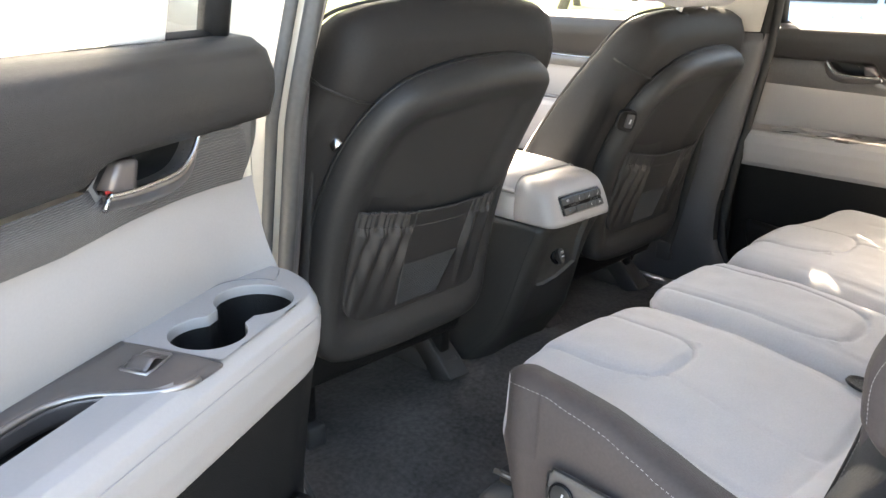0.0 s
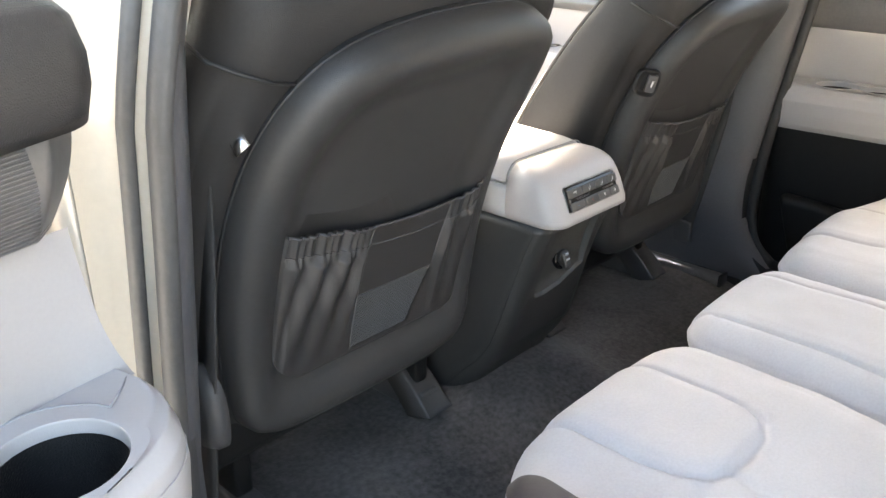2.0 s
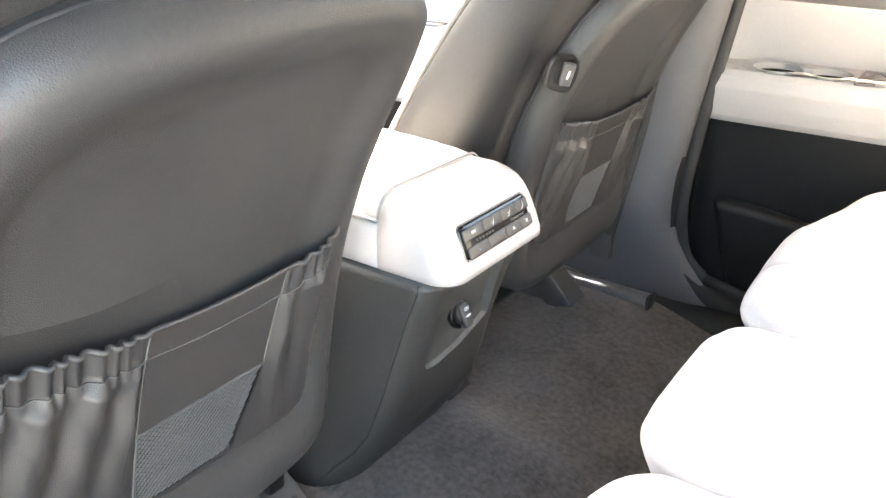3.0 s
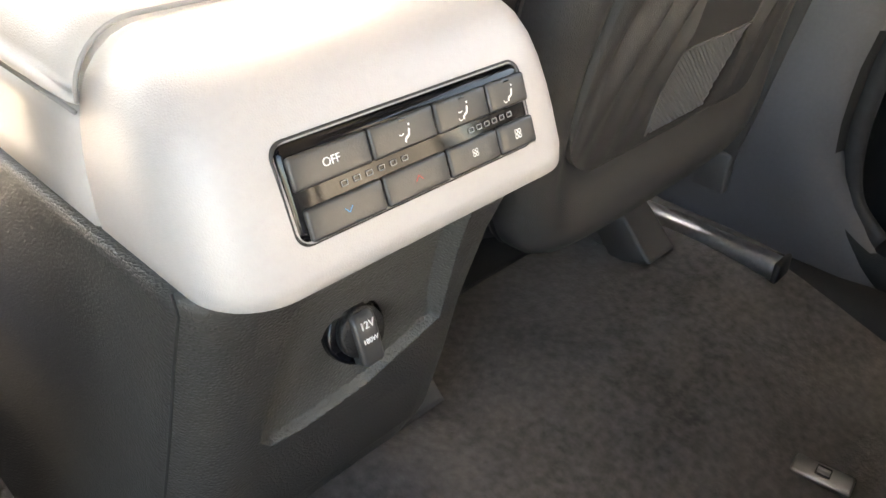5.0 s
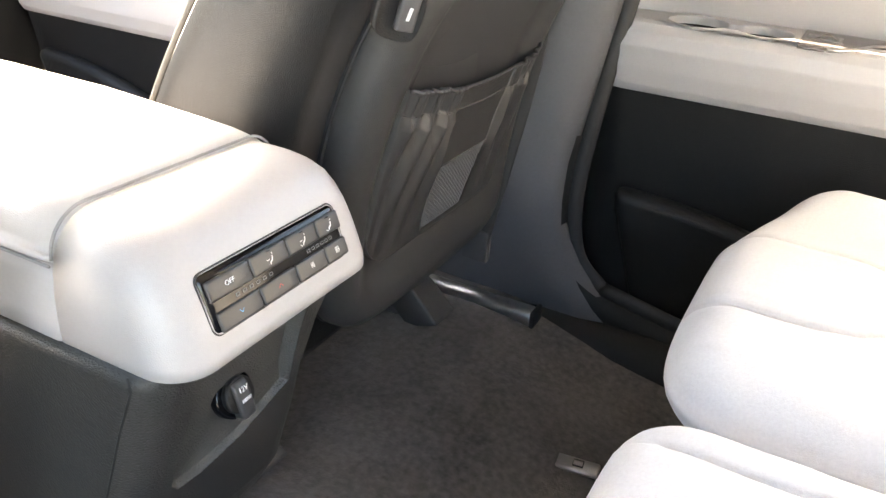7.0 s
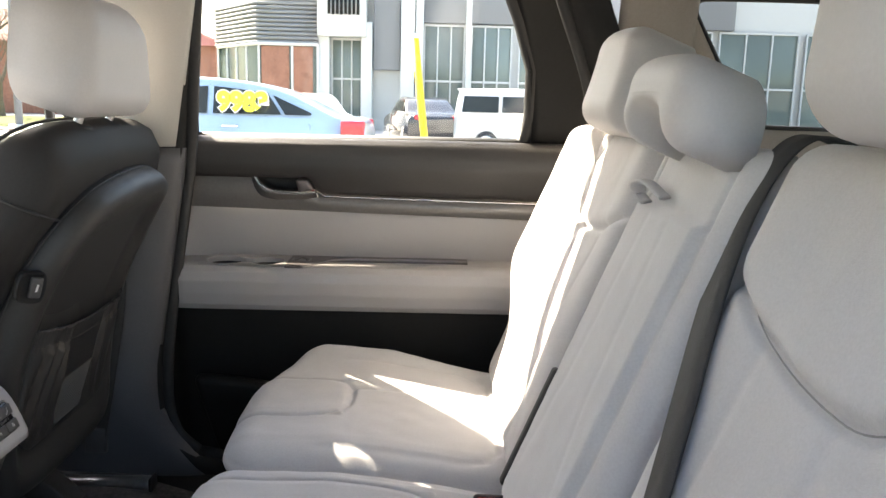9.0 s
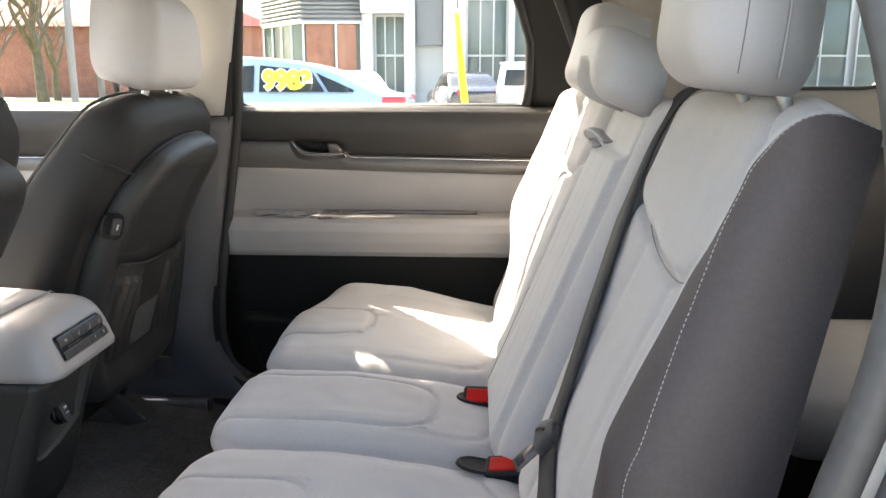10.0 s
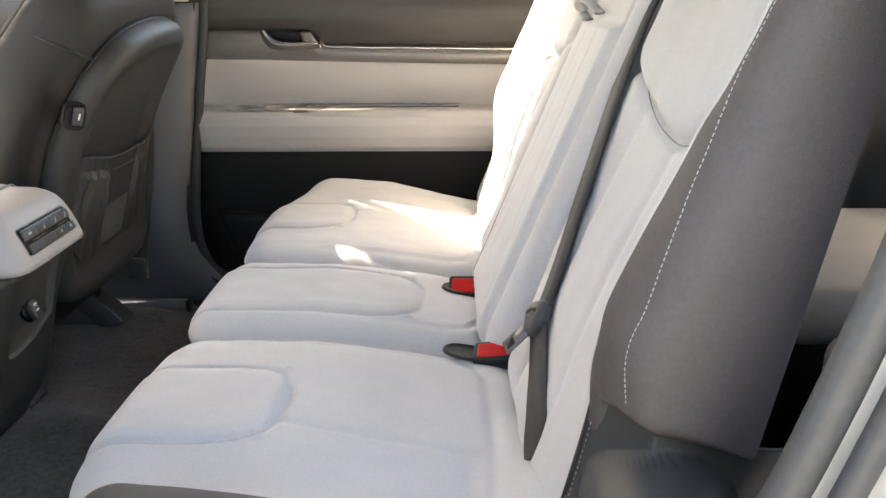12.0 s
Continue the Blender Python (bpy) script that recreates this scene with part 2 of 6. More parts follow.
def to_line(x, y, pts):
    """Distance of (x, y) from a line through 2D points."""
    best = 9.0
    for (ax, ay), (bx, by) in zip(pts, pts[1:]):
        dx, dy = bx - ax, by - ay
        t = max(0, min(1, ((x - ax) * dx + (y - ay) * dy) / (dx * dx + dy * dy + 1e-12)))
        best = min(best, math.hypot(x - ax - t * dx, y - ay - t * dy))
    return best


def groove(d, width=0.004, depth=0.004):
    return -depth * math.exp(-(d / width) ** 2)


def stitches(points, size=0.006, gap=0.004, wide=0.0013, up=(0, 0, 1)):
    """Short thread dashes along a line."""
    pts = [Vector(p) for p in points]
    bm = bmesh.new()
    way, last, pos = 0.0, 0.0, pts[0]
    for a, b in zip(pts, pts[1:]):
        d = b - a
        length = d.length
        if length < 1e-6:
            continue
        d /= length
        while last <= way + length:
            p = a + d * (last - way)
            m = Matrix.Translation(p) @ d.to_track_quat("X", "Z").to_matrix().to_4x4() @ Matrix.Diagonal((size, wide * 1.6, wide * 1.2, 1))
            bmesh.ops.create_cube(bm, size=1, matrix=m)
            last += size + gap
        way += length
    return bm


def writing(name, text, size, m, mat, parent=None, depth=0.0004, bold=0.0):
    """Raised letters as a mesh; m puts the text's plane into its thing."""
    c = bpy.data.curves.new(name, "FONT")
    c.body, c.size, c.extrude, c.align_x, c.align_y, c.offset = text, size, depth, "CENTER", "CENTER", bold
    tmp = new(name, c)
    me = bpy.data.meshes.new_from_object(tmp.evaluated_get(bpy.context.evaluated_depsgraph_get()))
    bpy.data.objects.remove(tmp)
    me.transform(m)
    me.materials.clear()
    me.materials.append(mat)
    ob = new(name, me)
    ob.parent = parent
    return ob


def window_pane(name, corners, mat, parent=None, label="", thick=0.004):
    bm = bmesh.new()
    vs = [bm.verts.new(c) for c in corners]
    bm.faces.new(vs)
    bmesh.ops.solidify(bm, geom=bm.faces[:], thickness=thick)
    ob = part(name, bm, mat, parent, label, smooth=False)
    ob.visible_shadow = False
    return ob


# ---- the car's shell ----
def opening(m):
    """The rear door's opening in the car's side, as points (y, z), from the sill's front end round."""
    pts = [(0.80, 0.60), (0.60, 0.565), (0.42, 0.575), (0.29, 0.62), (0.205, 0.71), (0.123, 0.835), (0.062, 0.936), (0.030, 1.01), (0.011, 1.069), (-0.002, 1.116), (-0.018, 1.18),
           (-0.030, 1.28), (-0.012, 1.40), (0.045, 1.54), (0.085, 1.62), (0.17, 1.662), (0.42, 1.675), (0.66, 1.67), (0.735, 1.645), (0.758, 1.58),
           (0.783, 1.40), (0.80, 1.26), (0.825, 1.10), (0.853, 0.92), (0.868, 0.75), (0.85, 0.65)]
    line = curve_points([(0, *p) for p in pts] + [(0, *pts[0])], 5)[:-1]
    return [(p.y, p.z) for p in line]


def lean(z):
    """How far the side of the car leans in above the waist."""
    return 0.0 if z < 1.2 else 0.26 * (z - 1.2) ** 1.25


def grown(loop, d):
    """The loop of (y, z) pushed outwards by d."""
    n, out = len(loop), []
    for i in range(n):
        (ay, az), (by, bz) = loop[i - 1], loop[(i + 1) % n]
        ty, tz = by - ay, bz - az
        q = math.hypot(ty, tz)
        y, z = loop[i]
        out.append((y - d * tz / q, z + d * ty / q))
    return out


def ring(loop, d, x, m):
    return [Vector((m * (x - lean(z)), y, z)) for y, z in grown(loop, d)]


LOOP = opening(1)
for m, side in ((-1, "left"), (1, "right")):
    body = thing("wall_" + side, f"champagne metallic body side with black rubber door seal, {'door opening uncovered' if m < 0 else 'closed door'}", "car body", kind="structure")
    part("jamb", loft([ring(LOOP, 0.004, 0.735, m), ring(LOOP, 0.018, 0.742, m), ring(LOOP, 0.03, 0.765, m), ring(LOOP, 0.042, 0.80, m), ring(LOOP, 0.06, 0.815, m),
                       ring(LOOP, 0.075, 0.85, m), ring(LOOP, 0.10, 0.87, m), ring(LOOP, 0.105, 0.90, m)], caps=False), PAINT, body, "painted champagne metal")
    # left seal and trim paler, right ones darker: light and shade put into colour
    for d, x, r, flat in ((-0.004, 0.729, 0.0150, 0.65), (0.0165, 0.748, 0.0105, 0.65)):
        pts = ring(LOOP, d, x, m)
        part("door_seal", rod(pts + pts[:1], r, 10, flat, up=(1, 0, 0)), SEAL_LIT if m < 0 else RUBBER, body, "black rubber seal")
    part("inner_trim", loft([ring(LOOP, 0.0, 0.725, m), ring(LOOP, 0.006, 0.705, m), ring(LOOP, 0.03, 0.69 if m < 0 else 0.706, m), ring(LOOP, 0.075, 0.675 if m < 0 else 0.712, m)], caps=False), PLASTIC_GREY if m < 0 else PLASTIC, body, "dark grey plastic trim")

    # skins before and behind the opening, outside and inside
    def skin(y0, y1, z0, z1, x, mat, name, n=10):
        part(name, sheet(lambda s, t: Vector((m * (x - lean(z0 + (z1 - z0) * t)), y0 + (y1 - y0) * s, z0 + (z1 - z0) * t)), 6, n, 0.006), mat, body)
    skin(-1.75, -0.22, 0.35, 1.22, 0.93, PAINT, "quarter_panel")
    skin(-0.25, 0.98, 0.32, 0.52, 0.90, PAINT, "rocker_panel")
    skin(-1.7, -0.10, 0.45, 1.20, 0.715, PLASTIC_GREY, "rear_side_trim")
    skin(-0.20, -0.05, 1.18, 1.70, 0.735, HEADLINER, "rear_pillar")
    skin(-1.75, -1.20, 1.18, 1.74, 0.735, CREAM_TRIM, "tail_pillar")
    # rear quarter wall round its window
    qw = [(p.x, p.y) for p in curve_points([(y, z, 0) for y, z in ((-0.50, 1.333), (-0.66, 1.334), (-0.695, 1.346), (-0.70, 1.375), (-0.672, 1.455), (-0.63, 1.545), (-0.60, 1.569), (-0.45, 1.576), (-0.25, 1.576), (-0.203, 1.572), (-0.197, 1.555), (-0.225, 1.51), (-0.285, 1.42), (-0.335, 1.348), (-0.37, 1.335), (-0.50, 1.333))], 5)[:-1]]
    def outer(y, z):
        """The point on the wall's rectangle that lies beyond (y, z)."""
        dy, dz = y + 0.45, z - 1.45
        k = min((0.80 if dy < 0 else 0.32) / max(abs(dy), 1e-6), 0.29 / max(abs(dz), 1e-6))
        return -0.45 + dy * k, 1.45 + dz * k
    loops = []
    for f in (-0.02, 0, 0.08, 0.2, 0.4, 0.6, 0.8, 1):
        loop = []
        for y, z in qw:
            oy, oz = outer(y, z)
            g = max(0, f)
            yy, zz = y + (oy - y) * g, z + (oz - z) * g
            loop.append(Vector((m * ((0.735 if f >= 0 else 0.775) + (0.006 if f == 0 else 0) - lean(zz)), yy, zz)))
        loops.append(loop)
    part("quarter_trim", loft(loops, caps=False), HEADLINER, body)
    part("quarter_frame", rod([Vector((m * (0.741 - lean(z)), y, z)) for y, z in qw + qw[:1]], 0.005, 8, up=(1, 0, 0)), RUBBER, body, "black window edging")
    window_pane("pane", [Vector((m * (0.775 - lean(z)), y, z)) for y, z in ((-0.74, 1.30), (-0.17, 1.30), (-0.17, 1.61), (-0.74, 1.61))], GLASS_DARK, body)
    skin(0.98, 1.62, 1.63, 1.74, 0.76, CREAM_TRIM, "front_header")
    if m > 0:
        skin(0.80, 1.12, 0.50, 1.262, 0.850, RUBBER, "pillar_core")
    # middle pillar, inside: dark below the waist, pale above
    low = []
    for z in [0.48 + 0.785 * k / 24 for k in range(25)]:
        yr = 0.872 - 0.16 * max(0, z - 0.80) - 0.28 * max(0, (0.74 - z) / 0.26) ** 2.0
        yf = 1.09 - 0.16 * max(0, z - 0.80) + 0.10 * max(0, (0.70 - z) / 0.22) ** 1.5
        out = 0.034 * max(0, min(1, (0.72 - z) / 0.2))
        low.append([Vector((m * (x + out), y, z)) for x, y in ((0.716, yr), (0.703, yr + 0.004), (0.690, yr + 0.018), (0.679, yr + 0.045), (0.672, yr + 0.085), (0.672, yf - 0.07), (0.678, yf - 0.03), (0.692, yf - 0.008), (0.72, yf), (0.726, yr + 0.03))])
    part("pillar_trim", loft(low), PILLAR, body, "dark grey plastic pillar trim")
    up = [[Vector((m * (x - lean(z)), y - 0.22 * (z - 1.268), z)) for x, y in ((0.712, 0.815), (0.695, 0.82), (0.675, 0.86), (0.675, 0.95), (0.70, 0.98), (0.73, 1.0), (0.725, 0.83))] for z in (1.268, 1.35, 1.45, 1.55, 1.71)]
    part("pillar_cover", loft(up), CREAM_TRIM, body, "pale grey upper pillar cover")
    part("pillar_skin", sheet(lambda s, t: Vector((m * (0.86 - lean(1.2 + 0.42 * t)), 0.93 + 0.17 * s, 1.2 + 0.42 * t)), 3, 8, 0.004), RUBBER, body)
    part("roof_rail", sheet(lambda s, t: Vector((m * (0.58 + 0.075 * t), -1.7 + 3.3 * s, 1.735 - 0.05 * t * t)), 8, 6, 0.006), CREAM_TRIM, body)
    part("roof_edge", sheet(lambda s, t: Vector((m * (0.66 + 0.08 * t), -1.75 + 3.4 * s, 1.775 - 0.07 * t ** 2)), 8, 6, 0.006), PAINT, body)

floor = tagged(new("floor"), "charcoal carpeted car floor", "floor", kind="structure")
def floor_height(x, y):
    z = 0.5 + 0.0025 * noise.noise((x * 9, y * 9, 0)) + 0.0012 * noise.noise((x * 40, y * 40, 2))
    rise = max(0.0, min(1.0, (y - 0.60) / 0.38))
    rise = rise * rise * (3 - 2 * rise)
    z += 0.055 * rise + 0.045 * rise * math.exp(-(abs(x) / 0.16) ** 2.6)
    if abs(x) > 0.58:
        z += 0.010 * min(1, (abs(x) - 0.58) / 0.08)
    return z
part("carpet", sheet(lambda s, t: Vector((-0.70 + 1.40 * s, -1.7 + 4.0 * t, floor_height(-0.70 + 1.40 * s, -1.7 + 4.0 * t))), 90, 160), CARPET, floor)
for m in (-1, 1):
    part("door_sill", loft([[Vector((m * x, y, z)) for x, z in ((0.655, 0.48), (0.66, 0.528), (0.68, 0.556), (0.72, 0.562), (0.76, 0.552), (0.80, 0.535), (0.82, 0.47))] for y in (-0.2, 0.3, 0.86, 1.05, 1.95)]), PLASTIC, floor, "black plastic sill cover")

ceiling = tagged(part("ceiling", sheet(lambda s, t: Vector((-0.60 + 1.2 * s, -1.7 + 3.3 * t, 1.735 + 0.02 * math.sin(math.pi * s))), 16, 12, 0.012), HEADLINER), "grey cloth headliner", "ceiling", kind="structure")
roof = tagged(part("roof", sheet(lambda s, t: Vector((-0.66 + 1.32 * s, -1.75 + 3.4 * t, 1.775 + 0.03 * math.sin(math.pi * s))), 16, 12, 0.006), PAINT), "champagne metallic car roof", "roof", kind="structure")

front = tagged(new("wall_north"), "car front with windscreen and cowl", "car body", kind="structure")
part("cowl", box(-0.80, 0.80, 2.15, 2.38, 0.45, 1.10, 0.02), PLASTIC, front)
window_pane("windscreen", [(-0.66, 1.62, 1.74), (0.66, 1.62, 1.74), (0.74, 2.40, 1.12), (-0.74, 2.40, 1.12)], GLASS_FRONT, front)
part("bonnet", sheet(lambda s, t: Vector((-0.85 + 1.7 * s, 2.38 + 1.0 * t, 1.08 - 0.12 * t * t)), 6, 6, 0.01), PAINT, front)
part("nose", box(-0.92, 0.92, 3.25, 3.45, 0.3, 0.95, 0.06), PAINT, front)

tail = tagged(new("wall_south"), "car tailgate with rear window", "car body", kind="structure")
part("tailgate", box(-0.82, 0.82, -1.80, -1.74, 0.4, 1.16, 0.02), PLASTIC_GREY, tail)
window_pane("rear_window", [(-0.70, -1.76, 1.16), (0.70, -1.76, 1.16), (0.58, -1.58, 1.74), (-0.58, -1.58, 1.74)], GLASS_DARK, tail)


# ---- doors ----
def door(name, label, m, place, y0, y1, near):
    """A door with its inner trim, as it stands closed; m: 1 for the right, -1 for the left side; place moves it."""
    d = thing(name, label, "car door", kind="")
    d.matrix_world = place
    L = y1 - y0
    V = lambda x, y, z: Vector((m * x, y, z + (0.037 if near else 0)))
    n = 40 if near else 24
    def end(y):
        """Rounds the front end of the trim."""
        return max(0.0, 1 - max(0, y1 - y) / 0.05)
    hy = y1 - (0.187 if near else 0.247)
    # padded upper part under the window
    lead = 0.036 if near else 0.0
    def upper(s, t):
        y = y1 + lead - (L + lead) * s
        bot = trim_top(y)
        prof = [(0.885, 1.268), (0.872, 1.281), (0.85, 1.287), (0.822, 1.284), (0.805, 1.272), (0.797, 1.25), (0.797, 1.225), (0.805, 1.20), (0.82, bot + 0.006), (0.842, bot), (0.87, bot)]
        k = t * (len(prof) - 1)
        i = min(int(k), len(prof) - 2)
        f = k - i
        x, z = prof[i][0] * (1 - f) + prof[i + 1][0] * f, prof[i][1] * (1 - f) + prof[i + 1][1] * f
        e = max(0.0, 1 - max(0, y1 + lead - y) / 0.05)
        return V(x + 0.045 * (1 - math.sqrt(1 - e * e)), y, z - 0.02 * (1 - math.sqrt(1 - e * e)) * (1 if z > 1.24 else 0))
    def trim_top(y):
        if near:
            f = max(0, min(1, (y1 - 0.218 - y) / 0.055))
            return 1.206 - 0.032 * (3 * f * f - 2 * f ** 3) - 0.03 * max(0, y1 - 0.255 - y)
        f = max(0, min(1, (y1 - 0.278 - y) / 0.055))
        return 1.206 - 0.044 * (3 * f * f - 2 * f ** 3) - 0.014 * max(0, y1 - 0.333 - y)
    def trim_low(y):
        if near:
            return 1.130 + 0.008 * math.sin(math.pi * min(1, (y1 - y) / 0.3))
        return 1.133 - 0.018 * (y1 - y) / L
    SX = 0.022
    part("upper_pad", sheet(upper, 170, 30), PAD_LEATHER, d, "charcoal padded leather top")
    DZ0 = V(0, 0, 0).z
    # the grab: the bowl's rim and the outer edge of its satin flange, from the upper front end round to the rear
    inner_rim = curve_points([(0, -0.128, 1.2045), (0, -0.133, 1.194), (0, -0.143, 1.183), (0, -0.158, 1.174), (0, -0.178, 1.1705), (0, -0.205, 1.1695), (0, -0.232, 1.1695), (0, -0.256, 1.1715)], 6)
    outer_rim = curve_points([(0, -0.118, 1.2045), (0, -0.121, 1.188), (0, -0.128, 1.170), (0, -0.142, 1.157), (0, -0.170, 1.1505), (0, -0.205, 1.1505), (0, -0.238, 1.1535), (0, -0.262, 1.158)], 6)
    SHIFT = y1 if near else y1 - 0.06
    bowl = [(p.y, p.z) for p in inner_rim] + [(-0.257, 1.1775), (-0.250, 1.185), (-0.238, 1.196), (-0.225, 1.2045), (-0.19, 1.2055), (-0.15, 1.2055)]
    def at_handle(y, z, grow=0.0):
        p, q, inside = y - SHIFT, z - DZ0, False
        for (a, b), (c, d) in zip(bowl, bowl[1:] + bowl[:1]):
            if (b > q) != (d > q) and p < a + (q - b) * (c - a) / (d - b):
                inside = not inside
        return inside or to_line(p, q, bowl + bowl[:1]) < grow
    bm = sheet(lambda s, t: V(0.846 - SX - 0.008 * math.sin(math.pi * t) + 0.03 * max(0, end(y1 - L * s) - 0.3), y1 - L * s + lead * (1 - t) * max(0, 1 - s * 8), trim_top(y1 - L * s) * (1 - t) + trim_low(y1 - L * s) * t), 240, 26)
    bmesh.ops.delete(bm, geom=[f for f in bm.faces if at_handle(f.calc_center_median().y, f.calc_center_median().z)], context="FACES")
    part("accent_strip", bm, RIBBED, d, "ribbed bronze strip")
    if near:
        for i in range(26):
            f = (i + 0.5) / 26
            run = []
            for j in range(121):
                y = y1 - 0.004 - (L - 0.02) * j / 120
                p = V(0.8455 - SX - 0.008 * math.sin(math.pi * f) + 0.03 * max(0, end(y) - 0.3), y, trim_top(y) * (1 - f) + trim_low(y) * f)
                if not at_handle(p.y, p.z, 0.003):
                    run.append(p)
                if run and (at_handle(p.y, p.z, 0.003) or j == 120):
                    if len(run) > 1:
                        part("rib", rod(run, 0.0009, 5, up=(1, 0, 0)), RIBBED, d)
                    run = []
    if not near:
        part("strip_edge", rod([V(0.842 - SX, y1 - 0.31 - (L - 0.33) * i / 20, trim_top(y1 - 0.31 - (L - 0.33) * i / 20) - 0.002) for i in range(21)], 0.003, 8), CHROME, d, "thin satin chrome line")
    # light insert, hollow between the strip and the armrest
    def insert(s, t):
        y = y1 - L * s
        e = max(0, 1 - (y1 - y) / 0.10)
        z = trim_low(y) * (1 - t) + 1.012 * t
        x = 0.832 + 0.006 * t - 0.004 * math.sin(math.pi * t) - 0.030 * e * e * t ** 1.8
        return V(x, y + (0.012 * (max(0, t - 0.5) / 0.5) ** 2 * e if near else 0), z)
    part("insert_panel", sheet(insert, 50, 20), PLASTIC_LIGHT, d, "light grey soft panel")
    # armrest: a shelf with a rolled edge
    A0, A1 = y1, y0 + 0.02
    deep = 0.075 if y0 > 1 else 0.0
    def rest(s, t):
        y = A0 - (A0 - A1) * s
        prof = [(0.842, 1.0205), (0.80, 1.0215), (0.765, 1.022), (0.745, 1.0225), (0.733, 1.019), (0.724, 1.008), (0.720, 0.988), (0.723, 0.96), (0.730, 0.935), (0.738, 0.924), (0.755, 0.921), (0.80, 0.925)]
        prof = prof[:7] + [(a, b - deep) for a, b in prof[7:]]
        k = t * (len(prof) - 1)
        i = min(int(k), len(prof) - 2)
        f = k - i
        x, z = prof[i][0] * (1 - f) + prof[i + 1][0] * f, prof[i][1] * (1 - f) + prof[i + 1][1] * f
        e = max(0, 1 - (A0 - y) / (0.075 if near else 0.06))
        x += (0.085 if near else 0.040) * (1 - math.sqrt(1 - e * e)) * (1 - 0.8 * max(0, (x - 0.72) / 0.12))
        return V(x, y, z)
    bm = sheet(rest, 170, 88)
    Y1 = y1 if near else y1 - 0.032
    cups = ((Y1 - 0.099, 0.777, 0.0415), (Y1 - 0.186, 0.774, 0.0375))
    neck = 0.021
    def half_width(y, off):
        """Half the width of the cup opening at y: two circles joined by a neck."""
        h = neck + off if cups[1][0] < y < cups[0][0] else 0.0
        for cy, cx, r in cups:
            h = max(h, math.sqrt(max(0, (r + off) ** 2 - (y - cy) ** 2)))
        return h
    def middle(y):
        f = (cups[0][0] - y) / (cups[0][0] - cups[1][0])
        return cups[0][1] * (1 - f) + cups[1][1] * f
    def in_cup(x, y, z):
        return z > 1.009 and abs(m * x - middle(y)) < half_width(y, 0.003)
    def in_recess(x, y, z):
        q = Y1 - 0.29 - y
        return z > (1.05 if near else 1.015) and 0 < q < 0.33 and m * x > 0.7825
    bmesh.ops.delete(bm, geom=[f for f in bm.faces if in_cup(*f.calc_center_median()) or in_recess(*f.calc_center_median())], context="FACES")
    part("armrest", bm, PLASTIC_LIGHT, d, "light grey armrest shelf")
    def hl(off, z):
        ya, yb = cups[0][0] + cups[0][2] + off, cups[1][0] - cups[1][2] - off
        t = [(1 - math.cos(math.pi * k / 60)) / 2 for k in range(61)]
        ys = [ya + (yb - ya) * f for f in t]
        up = [(y, middle(y) + half_width(y, off)) for y in ys]
        dn = [(y, middle(y) - half_width(y, off)) for y in reversed(ys[1:-1])]
        return [V(x, y, z) for y, x in up + dn]
    DZ = 1.0222
    edge = curve_points([(0.8378, 0.231, 0), (0.8378, 0.16, 0), (0.8368, 0.092, 0), (0.828, 0.063, 0), (0.804, 0.0465, 0), (0.784, 0.0435, 0), (0.762, 0.048, 0), (0.7405, 0.060, 0), (0.7312, 0.084, 0), (0.7295, 0.13, 0), (0.729, 0.231, 0)], 5)
    deck_z = DZ + 0.0014
    bm = bmesh.new()
    rims = []
    for line in ([V(p.x, Y1 - p.y, deck_z) for p in edge], hl(0.0006, deck_z)):
        vs = [bm.verts.new(p) for p in line]
        rims += [bm.edges.new((vs[q], vs[(q + 1) % len(vs)])) for q in range(len(vs))]
    bmesh.ops.triangle_fill(bm, use_beauty=True, edges=rims)
    for f in bm.faces:
        if f.normal.z < 0:
            f.normal_flip()
    part("cup_deck", bm, PLASTIC_LIGHT, d, "light grey deck round the cup holes", smooth=False)
    part("cup_rim", loft([hl(0.0006, deck_z), hl(0.0001, deck_z - 0.0006), hl(0.0, deck_z - 0.002), hl(0.0, deck_z - 0.012)], caps=False), PLASTIC_LIGHT, d, "light grey cup rim")
    part("cup_holder", loft([hl(-0.0003, DZ - 0.0095), hl(-0.001, 0.99), hl(-0.004, 0.955), hl(-0.006, 0.945)], caps=False), PLASTIC, d, "black double cup holder")
    bm = bmesh.new()
    bm.faces.new([bm.verts.new(p) for p in hl(-0.0055, 0.946)])
    part("cup_floor", bm, RUBBER, d)
    # switch plate and pull
    lip = curve_points([(0.7275, 0.232, 0), (0.7285, 0.255, 0), (0.733, 0.277, 0), (0.746, 0.294, 0), (0.768, 0.306, 0), (0.793, 0.318, 0), (0.810, 0.336, 0), (0.817, 0.362, 0), (0.818, 0.42, 0), (0.818, 0.62, 0)], 5)
    part("switch_plate", sheet(lambda s, t: V(0.8365 * (1 - t) + lip[int(s * (len(lip) - 1) + 0.5)].x * t, Y1 - lip[int(s * (len(lip) - 1) + 0.5)].y, 1.0245 - 0.004 * t ** 6), len(lip) - 1, 10, 0.003), PLATE, d, "brushed bronze switch plate")
    part("pull_edge", rod([V(p.x, Y1 - p.y, 1.0212) for p in lip[7:]], 0.0030, 8), SATIN, d, "satin chrome pull edge")
    part("pull_wall", sheet(lambda s, t: V(lip[18 + int(s * (len(lip) - 19) + 0.5)].x + 0.004 * t, Y1 - lip[18 + int(s * (len(lip) - 19) + 0.5)].y, 1.020 - 0.020 * t), len(lip) - 19, 4, 0.002), PLATE, d)
    hole = [(0.838, 0.284), (0.783, 0.284), (0.783, 0.40), (0.783, 0.625), (0.838, 0.625)]
